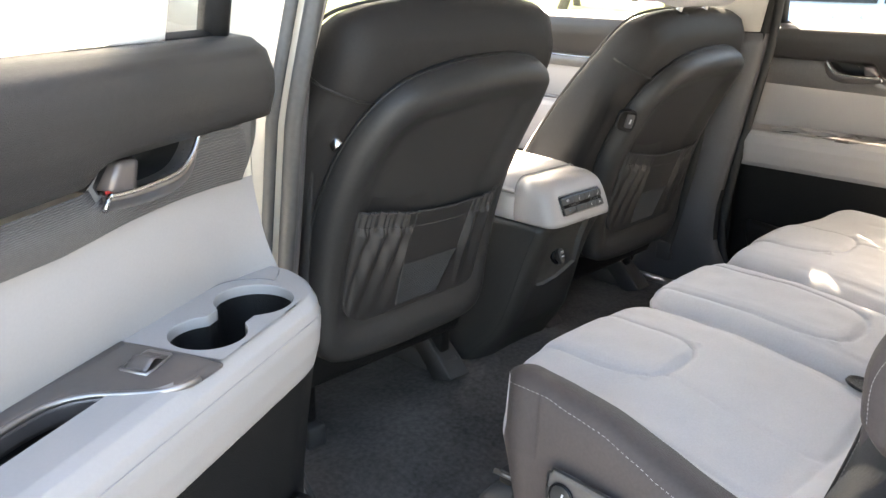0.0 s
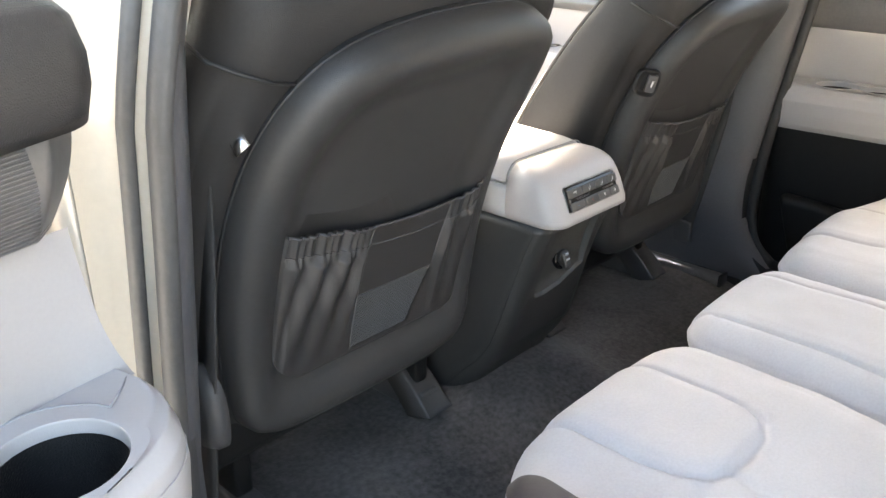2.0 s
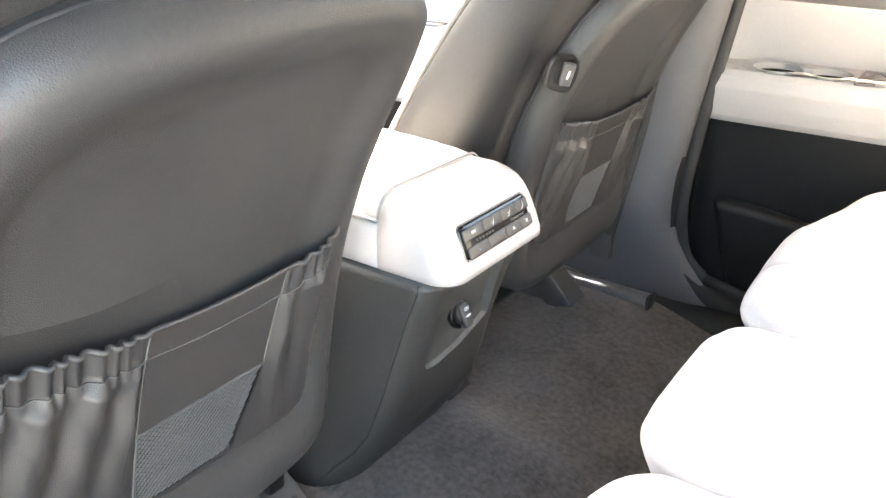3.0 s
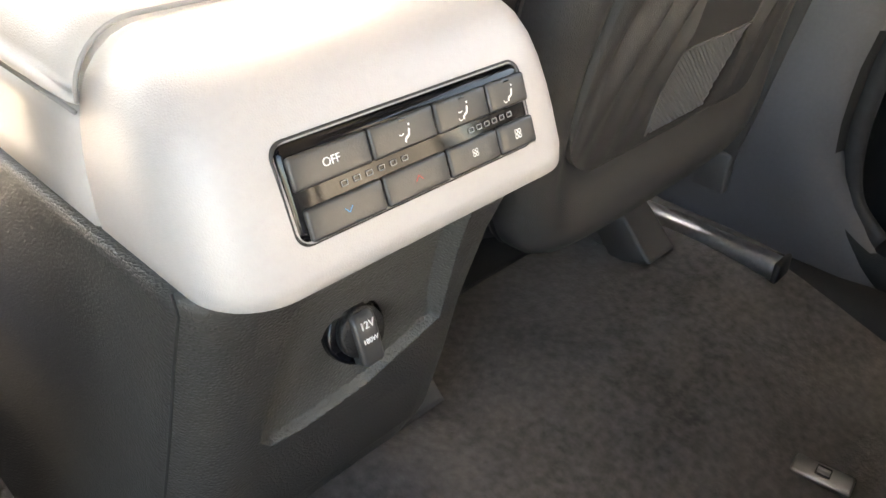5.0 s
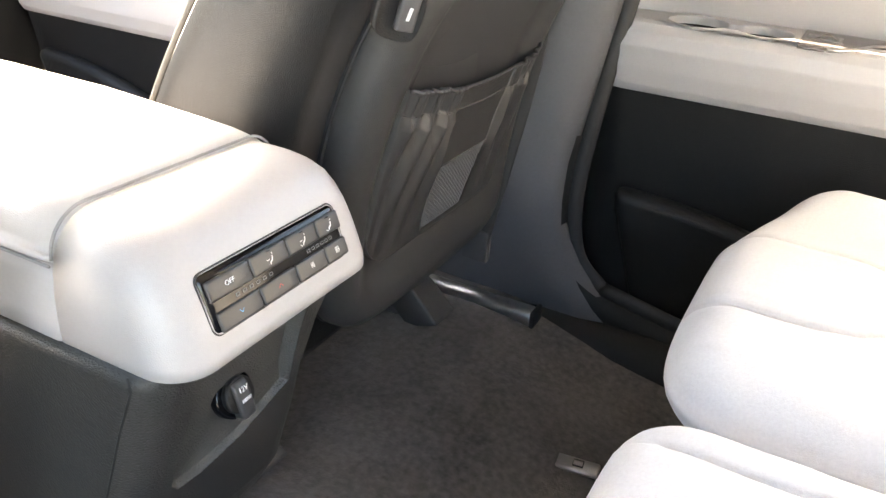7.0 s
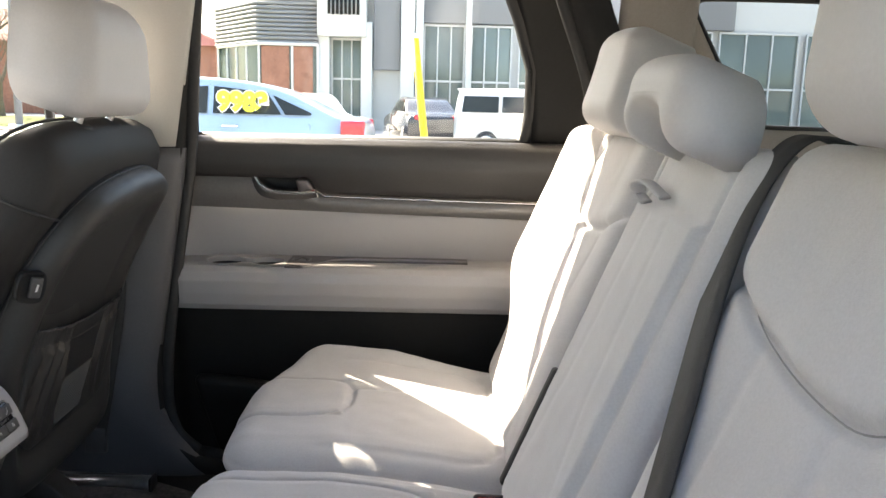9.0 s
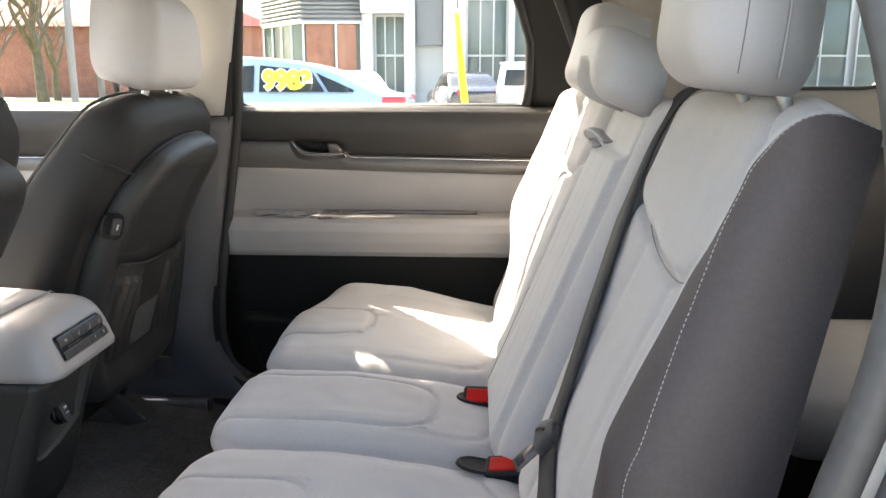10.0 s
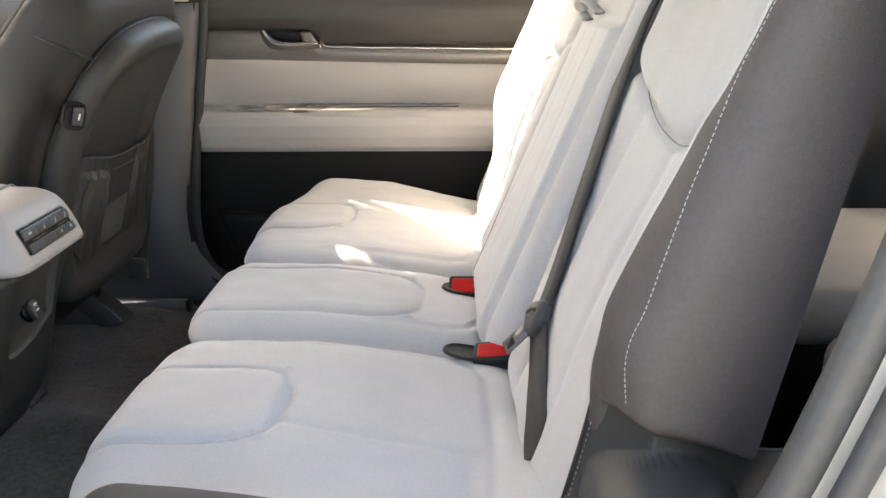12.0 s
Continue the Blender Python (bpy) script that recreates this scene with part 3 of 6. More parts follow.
    part("pull_pocket", loft([[V(x, Y1 - y, z) for x, y in hole] for z in (1.0195, 0.965)][::-1], caps=False), RUBBER, d, "dark pull recess")
    bm = bmesh.new()
    bm.faces.new([bm.verts.new(V(x, Y1 - y, 0.968)) for x, y in hole])
    part("recess_floor", bm, RUBBER, d)
    if near:
        deck = [V(p.x, Y1 - p.y, deck_z) for p in edge[:26]]
        part("deck_joint", rod(deck, 0.0009, 6), SEAM, d)
        part("seam", rod([deck[-1], V(0.792, Y1 - 0.022, 1.0225), V(0.802, Y1 - 0.002, 1.021)], 0.0009, 6), SEAM, d)
        part("seam", rod([V(0.7208 + 0.085 * (1 - math.sqrt(1 - max(0, 1 - q / 0.075) ** 2)), Y1 - q, 0.997) for q in [0.012 + 0.8 * i / 60 for i in range(61)]], 0.0006, 6), PLASTIC_LIGHT, d)
    SWX, SWY = 0.786, Y1 - 0.2595
    sw = part("window_switch", loft([[V(SWX + b * e, SWY + a * e, z) for a, b in ((-0.021, -0.015), (-0.013, -0.0155), (0.019, -0.013), (0.021, -0.010), (0.021, 0.012), (0.018, 0.0145), (-0.019, 0.014), (-0.021, 0.011))] for e, z in ((1.0, 1.0225), (1.0, 1.0258), (0.9, 1.0262), (0.82, 1.0252))], caps=True), SATIN, d, "satin bezel of the window switch")
    part("switch_lever", sheet(lambda s, t: V(SWX - 0.011 + 0.022 * t, SWY - 0.016 + 0.032 * s, 1.0255 + 0.0065 * math.sin(math.pi * min(1, s * 1.15)) ** 2 * (1 - 0.2 * t)), 10, 4, 0.001), PLATE, sw, "satin window switch rocker")
    # inner handle
    part("handle_bowl", loft([[V(x, SHIFT - 0.19 + (a + 0.19) * f, 1.188 + (b - 1.188) * f) for a, b in bowl] for f, x in ((1.02, 0.818), (1.0, 0.826), (0.96, 0.850), (0.80, 0.858), (0.02, 0.858))], caps=False), RUBBER, d, "black recess behind the handle")
    rows = []
    for k in range(len(inner_rim)):
        i, o = inner_rim[k], outer_rim[k]
        rows.append([V(x, SHIFT + i.y + (o.y - i.y) * f, i.z + (o.z - i.z) * f) for f, x in ((0.0, 0.850), (0.0, 0.816), (0.10, 0.8085), (0.25, 0.8065), (0.42, 0.8085), (0.72, 0.812), (0.95, 0.8145), (1.0, 0.820))])
    part("handle_bezel", loft(rows, closed=False), SATIN, d, "satin silver grab")
    tip = [V(x, SHIFT + y, z) for x, y, z in ((0.8075, -0.2565, 1.1705), (0.8065, -0.2605, 1.168), (0.8065, -0.2625, 1.163), (0.809, -0.2625, 1.159))]
    part("grab_end", rod(tip, 0.0022, 8), CHROME, d)
    part("grab_edge", rod([V(0.8082, SHIFT + p.y + 0.0012, p.z - 0.0008) for p in inner_rim], 0.0024, 8, up=(1, 0, 0)), CHROME, d, "bright chrome edge of the grab")
    lever = [(-0.2415, 1.1945), (-0.2375, 1.1965), (-0.2175, 1.1960), (-0.2150, 1.1930), (-0.2215, 1.1680), (-0.2250, 1.1655), (-0.2500, 1.1725), (-0.2530, 1.1755)]
    cu, cv = sum(p[0] for p in lever) / 8, sum(p[1] for p in lever) / 8
    part("handle_lever", loft([[V(x, SHIFT + cu + (a - cu) * f, cv + (b - cv) * f) for a, b in lever] for f, x in ((1.0, 0.846), (1.0, 0.812), (0.94, 0.8085), (0.5, 0.8075), (0.02, 0.8075))]), PLATE, d, "bronze door release lever")
    part("lock_mark", box(-0.001, 0.001, -0.007, 0.007, -0.0014, 0.0014, 0.0003), RED_MARK, d, "red lock mark").matrix_local = Matrix.Translation(V(0.8125, SHIFT - 0.2475, 1.1728))
    # lower part with a pocket
    def lower(s, t):
        y = y1 - L * s
        z = 0.926 - deep - (0.37 - deep) * t
        x = 0.742 + 0.02 * t + 0.012 * math.sin(t * 3.1)
        arch = max(0, 0.40 - (y - y0 + 0.0)) if L > 0.9 else 0
        e = end(y)
        return V(x + 0.04 * (1 - math.sqrt(1 - e * e)), y, z)
    part("lower_panel", sheet(lower, 30, 16), PLASTIC, d, "black grained lower panel")
    pk = pad(0, 0.42, 0, 0.20, 0.028, 0.02, lambda u, v, w: V(0.752 - w * (0.4 + 3 * v), y1 - 0.06 - u - 0.06 * (1 - v / 0.2), 0.575 + v - 0.10 * u * u / 0.18 * (v / 0.2)), n=(14, 8))
    part("map_pocket", pk, PLASTIC, d, "black door pocket")
    # outer skin, window frame, glass
    def outer(s, t):
        z = 0.42 + 0.80 * t
        return V(0.93 + 0.035 * math.sin(math.pi * min(1, t * 1.1)) - 0.02 * t, y1 + 0.03 - (L + 0.1) * s, z)
    part("door_skin", sheet(outer, 16, 10, 0.004), PAINT, d, "champagne metallic outer skin")
    part("door_edge", sheet(lambda s, t: V(0.85 + 0.09 * t, y1 + 0.03, 0.45 + 0.8 * s), 10, 3, 0.004), PAINT, d, "painted door edge")
    def fr(y, z):
        return V(0.862 - lean(z), y, z)
    if near or name == "door_1":
        loop = [(0.83, 1.275), (0.825, 1.40), (0.815, 1.56), (0.80, 1.63), (0.76, 1.65), (0.42, 1.66), (0.20, 1.648), (0.165, 1.63), (0.125, 1.54), (0.092, 1.44), (0.090, 1.34), (0.102, 1.285), (0.13, 1.277)]
        part("window_frame", rod([fr(y, z) for y, z in loop + loop[:1]], 0.017, 8, up=(1, 0, 0)), RUBBER, d, "black window frame")
        part("frame_filler", sheet(lambda s, t: fr(0.088 + 0.075 * t ** 2.2 - 0.13 * (1 - s), 1.27 + 0.37 * t) + V(-0.012, 0, 0), 8, 8, 0.004), PLASTIC, d, "black sail panel")
        window_pane("pane", [fr(y, z) for y, z in loop], GLASS, d)
    else:
        loop = [(y1 - 0.02, 1.275), (y1 - 0.18, 1.40), (y1 - 0.45, 1.57), (y0 + 0.1, 1.60), (y0 + 0.03, 1.58), (y0 + 0.03, 1.275)]
        part("window_frame", rod([fr(y, z) for y, z in loop + loop[:1]], 0.017, 8, up=(1, 0, 0)), RUBBER, d)
        window_pane("pane", [fr(y, z) for y, z in loop], GLASS_FRONT, d)
    part("waist_seal", rod([V(0.852, y1 - 0.03 - (L - 0.1) * i / 12, 1.285) for i in range(13)], 0.006, 8), CHROME if m > 0 else RUBBER, d)
    return d


door("door_1", "closed rear door with pale armrest and bronze strip", 1, Matrix(), 0.0, 0.872, False)
PIVOT = Matrix.Translation((-0.78, 0.85, 0)) @ Matrix.Rotation(radians(-64.5), 4, "Z") @ Matrix.Translation((0.916, -0.972, 0))
door("door_2", "wide open rear door with double cup holder in its armrest", -1, PIVOT, -0.10, 0.86, True)
door("door_3", "closed front door beyond the passenger seat", 1, Matrix(), 1.10, 2.15, False)
door("door_4", "closed front door beside the driver seat", -1, Matrix(), 1.10, 2.15, False)


# ---- front seats ----
REC = Vector((0, -0.287, 0.958)).normalized()
REAR = Vector((0, -REC.z, REC.y))
BASE = Vector((0, 0.96, 0.62))


def back(u, v, w):
    """A place on a front seat's back: u across, v up the back, w out to the rear."""
    scoop = 0.040 * math.sin(math.pi * max(0, min(1, (v - 0.16) / 0.48))) if w > -0.06 else 0.0
    if w < -0.05:
        w = -0.05 + (w + 0.05) * (0.55 + 1.25 * max(0, 1 - (max(0, v) / 0.72) ** 2))
    return Vector((u, 0, 0)) + BASE + REC * v + REAR * (w - scoop)


def puff(outline, profile, fn, n_in=0):
    """Rings of an outline drawn in by profile's (inset, w); fn maps (u, v, w)."""
    cu, cv = sum(p[0] for p in outline) / len(outline), sum(p[1] for p in outline) / len(outline)
    loops = []
    for inset, w in profile:
        loop = []
        for u, v in outline:
            d = math.hypot(u - cu, v - cv)
            f = max(0.02, 1 - inset / d)
            loop.append(fn(cu + (u - cu) * f, cv + (v - cv) * f, w))
        loops.append(loop)
    for q in range(1, n_in + 1):
        f2 = 1 - q / (n_in + 1)
        last = profile[-1]
        loop = []
        for u, v in outline:
            d = math.hypot(u - cu, v - cv)
            f = max(0.02, 1 - last[0] / d) * max(f2, 0.02)
            loop.append(fn(cu + (u - cu) * f, cv + (v - cv) * f, last[1]))
        loops.append(loop)
    return loft(loops)


def outline(points, n=6):
    line = curve_points([(u, v, 0) for u, v in points] + [(*points[0], 0)], n)[:-1]
    return [(p.x, p.y) for p in line]


def front_seat(m):
    seat = thing("front_seat", "charcoal leather front seat with a gathered rear pocket", "seat", "front seats")
    half = [(0.0, 0.732), (0.11, 0.728), (0.18, 0.714), (0.207, 0.685), (0.218, 0.63), (0.236, 0.54), (0.246, 0.42), (0.248, 0.32), (0.240, 0.23), (0.220, 0.150), (0.10, 0.118)]
    broad = [(0.12, 0.732), (0.205, 0.724), (0.243, 0.700), (0.258, 0.645), (0.262, 0.54), (0.258, 0.42), (0.252, 0.32), (0.240, 0.23), (0.220, 0.150), (0.10, 0.118)]
    full = outline(half[:1] + broad + [(-u, v) for u, v in reversed(half[1:])])
    side = puff(full, [(0.04, -0.19), (0.012, -0.175), (-0.004, -0.15), (-0.010, -0.11), (-0.004, -0.066), (0.006, -0.050), (0.02, -0.036), (0.04, -0.030)], back, 4)
    dark, pale = split(side, lambda x, y, z: (Vector((x, y, z)) - BASE).dot(REAR) > -0.119 - 0.155 * max(0, 1 - (max(0, (Vector((x, y, z)) - BASE).dot(REC)) / 0.72) ** 2))
    part("back_cover", dark, LEATHER_FRONT, seat, "charcoal leather back cover")
    part("back_front", pale, SUEDE, seat, "light grey seat front")
    part("piping", rod([p for p in [back(u, v, -0.172) for u, v in full] + [back(*full[0], -0.172)]], 0.003, 6), THREAD_DARK, seat)
    hs = [(0.0, 0.668), (-0.07, 0.656), (-0.125, 0.636), (-0.165, 0.592), (-0.192, 0.52), (-0.206, 0.42), (-0.210, 0.31), (-0.206, 0.235), (-0.198, 0.180), (-0.165, 0.150), (-0.08, 0.140)]
    hb = [(0.08, 0.672), (0.145, 0.668), (0.190, 0.652), (0.214, 0.620), (0.222, 0.54), (0.220, 0.42), (0.214, 0.31), (0.206, 0.235), (0.198, 0.180), (0.165, 0.150), (0.08, 0.140)]
    shell = outline(hs[:1] + hb + list(reversed(hs[1:])))
    def shell_fn(u, v, w):
        c = 0.010 * (1 - min(1, (abs(u) / 0.19) ** 2))
        return back(u, v, w + c * 0.4)
    part("back_panel", puff(shell, [(-0.002, -0.040), (0.0, -0.018), (0.004, -0.004), (0.012, 0.006), (0.024, 0.012), (0.038, 0.013), (0.052, 0.009), (0.066, 0.002), (0.078, -0.002)], shell_fn, 6), LEATHER_BACK, seat, "black leatherette back panel with rounded rim")
    rim_line = [shell_fn(u * 1.004, v, -0.026) for u, v in shell]
    part("panel_joint", rod(rim_line + rim_line[:1], 0.0022, 6, up=(0, 1, 0)), RUBBER, seat)
    # seam across the shoulder
    for s in (-1, 1):
        part("seam", rod([back(s * 0.244, 0.636, -0.10), back(s * 0.240, 0.630, -0.06), back(s * 0.215, 0.622, -0.036), back(s * 0.185, 0.612, -0.028), back(s * 0.14, 0.603, -0.026)], 0.0022, 6), RUBBER, seat)
    # pocket: a hem that dips in the middle, gathered ends, a slanting net let in below the plain middle
    BOT = 0.218
    U0, U1 = -0.152, 0.192
    HEM = [(p.x, p.y) for p in curve_points([(u, v, 0) for u, v in ((U0, 0.431), (-0.09, 0.419), (-0.022, 0.404), (0.05, 0.398), (0.122, 0.401), (0.16, 0.409), (U1, 0.424))], 8)]
    NV0, NV1 = 0.227, 0.301
    def hem(u):
        for (a, b), (c, d) in zip(HEM, HEM[1:]):
            if u <= c:
                return b + (d - b) * (u - a) / (c - a)
        return HEM[-1][1]
    def seam_a(v):
        return -0.018 + 0.11 * (v - 0.40)
    def seam_b(v):
        return 0.107 + (0.15 if v > NV1 else 0.53) * (v - NV1)
    def pocket_w(u, v):
        q = (v - BOT) / (hem(u) - BOT)
        w = 0.006 + 0.008 * q
        sa, sb = seam_a(v), seam_b(max(v, NV1))
        left = max(0, min(1, (sa - u) / 0.014)) * max(0, min(1, (u - U0) / 0.014))
        right = max(0, min(1, (u - sb) / 0.012)) * max(0, min(1, (U1 - u) / 0.012))
        zone = left + 0.7 * right
        if zone > 0:
            body = min(1, q * 1.7) * (1 if q < 0.80 else max(0.22, 1 - (q - 0.80) / 0.09))
            f = 0.5 + 0.5 * math.sin((u - 0.045 * (q - 0.5) * left) * 158 + 1.4)
            g = 0.5 + 0.5 * math.sin((u + 0.03 * q) * 300 + 2.0)
            w += zone * (0.010 * body * (0.35 + f ** 0.9) + 0.0025 * body * g * q)
            w += zone * (0.0030 * math.sin(u * 470 + 1.2 * math.sin(u * 150 + 1)) + 0.002) * max(0, min(1, (q - 0.78) / 0.10))
        w -= 0.25 * max(0, u - 0.165)
        return w
    def bag(u, v):
        q = 1 - (v - BOT) / (0.41 - BOT)
        return u * (1 + 0.07 * max(0, q) ** 2) if u < 0 else u * (1 - 0.08 * max(0, q) ** 2)
    def pocket(s, t):
        u = U0 + (U1 - U0) * s
        v = BOT + (hem(u) - BOT) * t
        r = 0.06
        cut = 0
        for e in (u - U0, U1 - u):
            if e < r:
                cut = max(cut, r - math.sqrt(max(0, r * r - (r - e) ** 2)))
        v = max(v, BOT + cut * 0.85)
        return back(bag(u, v), v, pocket_w(u, v) - (0.008 if s in (0, 1) or t == 0 else 0))
    bm = sheet(pocket, 260, 90)
    def in_net(x, y, z):
        v = (Vector((x, y, z)) - BASE).dot(REC)
        return NV0 < v < NV1 and seam_a(v) + 0.001 < x < seam_b(v) - 0.001
    bmesh.ops.delete(bm, geom=[f for f in bm.faces if in_net(*f.calc_center_median())], context="FACES")
    bag_ob = part("pocket", bm, POCKET, seat, "gathered black leather map pocket")
    net = bmesh.new()
    H = NV1 - NV0
    cell = 0.0062
    def strand(pts):
        rows = []
        for u, v in pts:
            p = back(bag(u, v), v, pocket_w(u, v) - 0.001)
            rows.append([net.verts.new(q) for q in (p + Vector((0.0007, 0, 0)), p + REAR * 0.0011, p - Vector((0.0007, 0, 0)))])
        for a, b in zip(rows, rows[1:]):
            for i in range(3):
                net.faces.new((a[i], a[(i + 1) % 3], b[(i + 1) % 3], b[i]))
    for k in range(-20, 34):
        for sg in (1, -1):
            pts = []
            for i in range(33):
                v = NV0 + H * i / 32
                u = -0.04 + k * cell + sg * (v - NV0) * 1.25
                if seam_a(v) <= u <= seam_b(v):
                    pts.append((u, v))
            if len(pts) > 1:
                strand(pts)
    part("net", net, NET, bag_ob, "grey diamond net", smooth=False)
    part("net_backing", sheet(lambda s, t: back(bag(seam_a(NV0 + H * t) * (1 - s) + seam_b(NV0 + H * t) * s, NV0 + H * t), NV0 + H * t, 0.002), 6, 6), RUBBER, bag_ob)
    for fn, low in ((seam_a, NV0), (seam_b, NV1)):
        part("seam", rod([back(bag(fn(v), v), v, pocket_w(fn(v), v) + 0.0008) for v in [low + (hem(fn(0.4)) - low) * i / 14 for i in range(15)]], 0.0010, 6), THREAD_DARK, bag_ob)
    for drop, r, mat in ((0.0, 0.0024, POCKET), (0.028, 0.0007, THREAD_DARK)):
        part("hem", rod([back(bag(u, hem(u) - drop), hem(u) - drop, pocket_w(u, hem(u) - drop) + 0.0010) for u in [U0 + (U1 - U0) * i / 150 for i in range(151)]], r, 6), mat, bag_ob)
    part("net_edge", rod([back(bag(u, NV1), NV1, pocket_w(u, NV1) + 0.0008) for u in [seam_a(NV1) + (seam_b(NV1) - seam_a(NV1)) * i / 20 for i in range(21)]], 0.0010, 6), THREAD_DARK, bag_ob)
    # head restraint on two posts
    HB = 0.128 if m < 0 else 0.088
    hr = part("headrest", pad(-0.155, 0.155, 0.0, 0.178, 0.060, 0.05, lambda u, v, w: back(u * (1 - 0.24 * (v / 0.178) ** 2.2), 0.750 + v, (w - HB - 0.050 * v / 0.178 + 0.05) / 0.55 - 0.05 if w - HB - 0.050 * v / 0.178 < -0.05 else w - HB - 0.050 * v / 0.178), n=(22, 18), k=7, base=-0.055), SUEDE_WARM, seat, "light grey headrest")
    for s in (-1, 1):
        part("headrest_post", rod([back(s * 0.06, 0.68, -HB - 0.012), back(s * 0.06, 0.80, -HB - 0.012)], 0.007, 10), STEEL, hr)
        part("post_collar", disc(back(s * 0.06, 0.712, -HB - 0.012), REC, 0.022, 0.026), RUBBER, hr)
    # cushion and its frame
    part("cushion", pad(-0.25, 0.25, 1.07, 1.46, 0.09, 0.05, lambda u, v, w: Vector((u, v, 0.72 + w + 0.12 * (v - 0.99))), n=(12, 12)), SUEDE, seat, "light grey seat cushion")
    part("cushion_side", box(-0.228, 0.228, 0.985, 1.45, 0.685, 0.80, 0.02), PLASTIC, seat, "black seat base cover")
    for s in (-1, 1):
        if s * m > 0 and m < 0:
            part("hinge_cover", puff(outline([(0.0, 0.14), (0.05, 0.11), (0.065, 0.05), (0.05, -0.02), (0.0, -0.04), (-0.05, -0.02), (-0.06, 0.05), (-0.045, 0.11)]), [(0.0, 0.0), (0.002, 0.012), (0.012, 0.02)], lambda u, v, w: Vector((s * (0.232 + w), 0.925 + u * 0.66, 0.812 + v * 0.60)), 2), PLASTIC_GREY, seat, "dark grey recliner cover")
        inner = s * m < 0
        x = s * ((0.212 if inner else 0.145) if m < 0 else (0.250 if inner else 0.164))
        dy = 0.0 if m < 0 else -0.014
        dz = (0.015 if inner else 0.0) + (0.028 if m > 0 else 0.0)
        part("seat_rail", box(x - 0.02, x + 0.02, 1.0, 1.45, 0.555 + dz, 0.60 + dz, 0.006), PLASTIC_GREY, seat, "grey steel seat rail")
        part("rail_leg", box(x - 0.015, x + 0.015, 1.02, 1.12, 0.60 + dz, 0.70, 0.006), PLASTIC, seat)
        path = curve_points([(0, 1.085, 0.690 + dz), (0, 1.060, 0.650 + dz), (0, 1.038, 0.624 + dz), (0, 1.012, 0.602 + dz), (0, 0.976, 0.566 + dz)], 6)
        ends = []
        for k, p in enumerate(path):
            f = k / (len(path) - 1)
            hw = 0.024 + 0.005 * f
            ends.append([Vector((x + a * hw, p.y + b + dy, p.z + c)) for a, b, c in ((-1.0, 0.050, -0.016), (-1.0, 0.003, 0.0), (-0.94, -0.002, 0.002), (-0.80, -0.001, 0.001), (0.80, -0.001, 0.001), (0.94, -0.002, 0.002), (1.0, 0.003, 0.0), (1.0, 0.050, -0.016))])
        if inner or m > 0:
            part("rail_cover", loft(ends), PLASTIC_GREY, seat, "dark grey plastic rail end cover")
    return seat


seat_a = front_seat(-1)
seat_a.location.x = -0.42
seat_b = front_seat(1)
seat_b.location = (0.405, 0.030, -0.028)
tagged(seat_b, "charcoal leather front passenger seat with rocker switch on its shoulder")
# rocker switch on the passenger seat's inner shoulder
SWC, SWN = Vector((-0.219, 0.834, 1.124)), Vector((-0.62, -0.76, -0.18)).normalized()
SWV = (REC - SWN * REC.dot(SWN)).normalized()
SWU = SWV.cross(SWN)


def on_switch(u, v, w):
    return SWC + SWU * u * 0.85 + SWV * v * 0.85 + SWN * w


sw = part("seat_switch", puff(outline([(0.0, 0.026), (0.018, 0.025), (0.024, 0.0), (0.018, -0.026), (-0.006, -0.028), (-0.022, -0.020), (-0.024, 0.012), (-0.016, 0.024)], 4), [(0.0, -0.012), (0.0, 0.0006), (0.002, 0.0012), (0.004, -0.002)], on_switch, 2), PLASTIC, seat_b, "black switch housing")
part("switch_rocker", pad(-0.004, 0.016, -0.018, 0.018, 0.007, 0.003, lambda u, v, w: on_switch(u, v, w - 0.003), n=(3, 3), k=3), PLASTIC_GREY, sw, "grey rocker")
bm = bmesh.new()
bm.faces.new([bm.verts.new(on_switch(0.006 + a, b, 0.0045)) for a, b in ((-0.0022, -0.006), (0.0015, -0.006), (0.003, 0.007), (-0.001, 0.007))])
part("switch_mark", bm, PRINT, sw, smooth=False)

# ---- console between the front seats ----
con = thing("console", "light grey topped centre console with rear climate panel", "console")
PU = Vector((0, 0.376, 0.927)).normalized()
PN = Vector((0, -PU.z, PU.y))
PC = Vector((0, 0.8435, 0.9555))


def face(u, v, w):
    """A place on the console's rear face: u across, v up, w out to the rear."""
    return PC + Vector((u, 0, 0)) + PU * v + PN * w


def cap_loop(y, hw, z0, z1, r=0.028, flare=0.012):
    pts = []
    for cx, cz, a0 in ((hw - r, z1 - r, 0), (-(hw - r), z1 - r, 90)):
        for k in range(9):
            a = radians(a0 + 90 * k / 8)
            pts.append((cx + r * math.cos(a), cz + r * math.sin(a)))
    pts += [(-(hw + flare * 0.5), (z0 + z1) / 2 - 0.01), (-(hw + flare), z0 + 0.004), (-(hw + flare) + 0.006, z0), (hw + flare - 0.006, z0), (hw + flare, z0 + 0.004), (hw + flare * 0.5, (z0 + z1) / 2 - 0.01)]
    return [Vector((x, y, z)) for x, z in pts]




def plan_loop(z, y, hw, r, y_end):
    """A plan outline with two rounded rear corners."""
    lp = []
    for cx, a0 in ((-hw + r, 180), (hw - r, 270)):
        for k in range(11):
            a = radians(a0 + 90 * k / 10)
            lp.append(Vector((cx + r * math.cos(a), y + r + r * math.sin(a), z)))
    return lp + [Vector((hw, y_end, z)), Vector((-hw, y_end, z))]


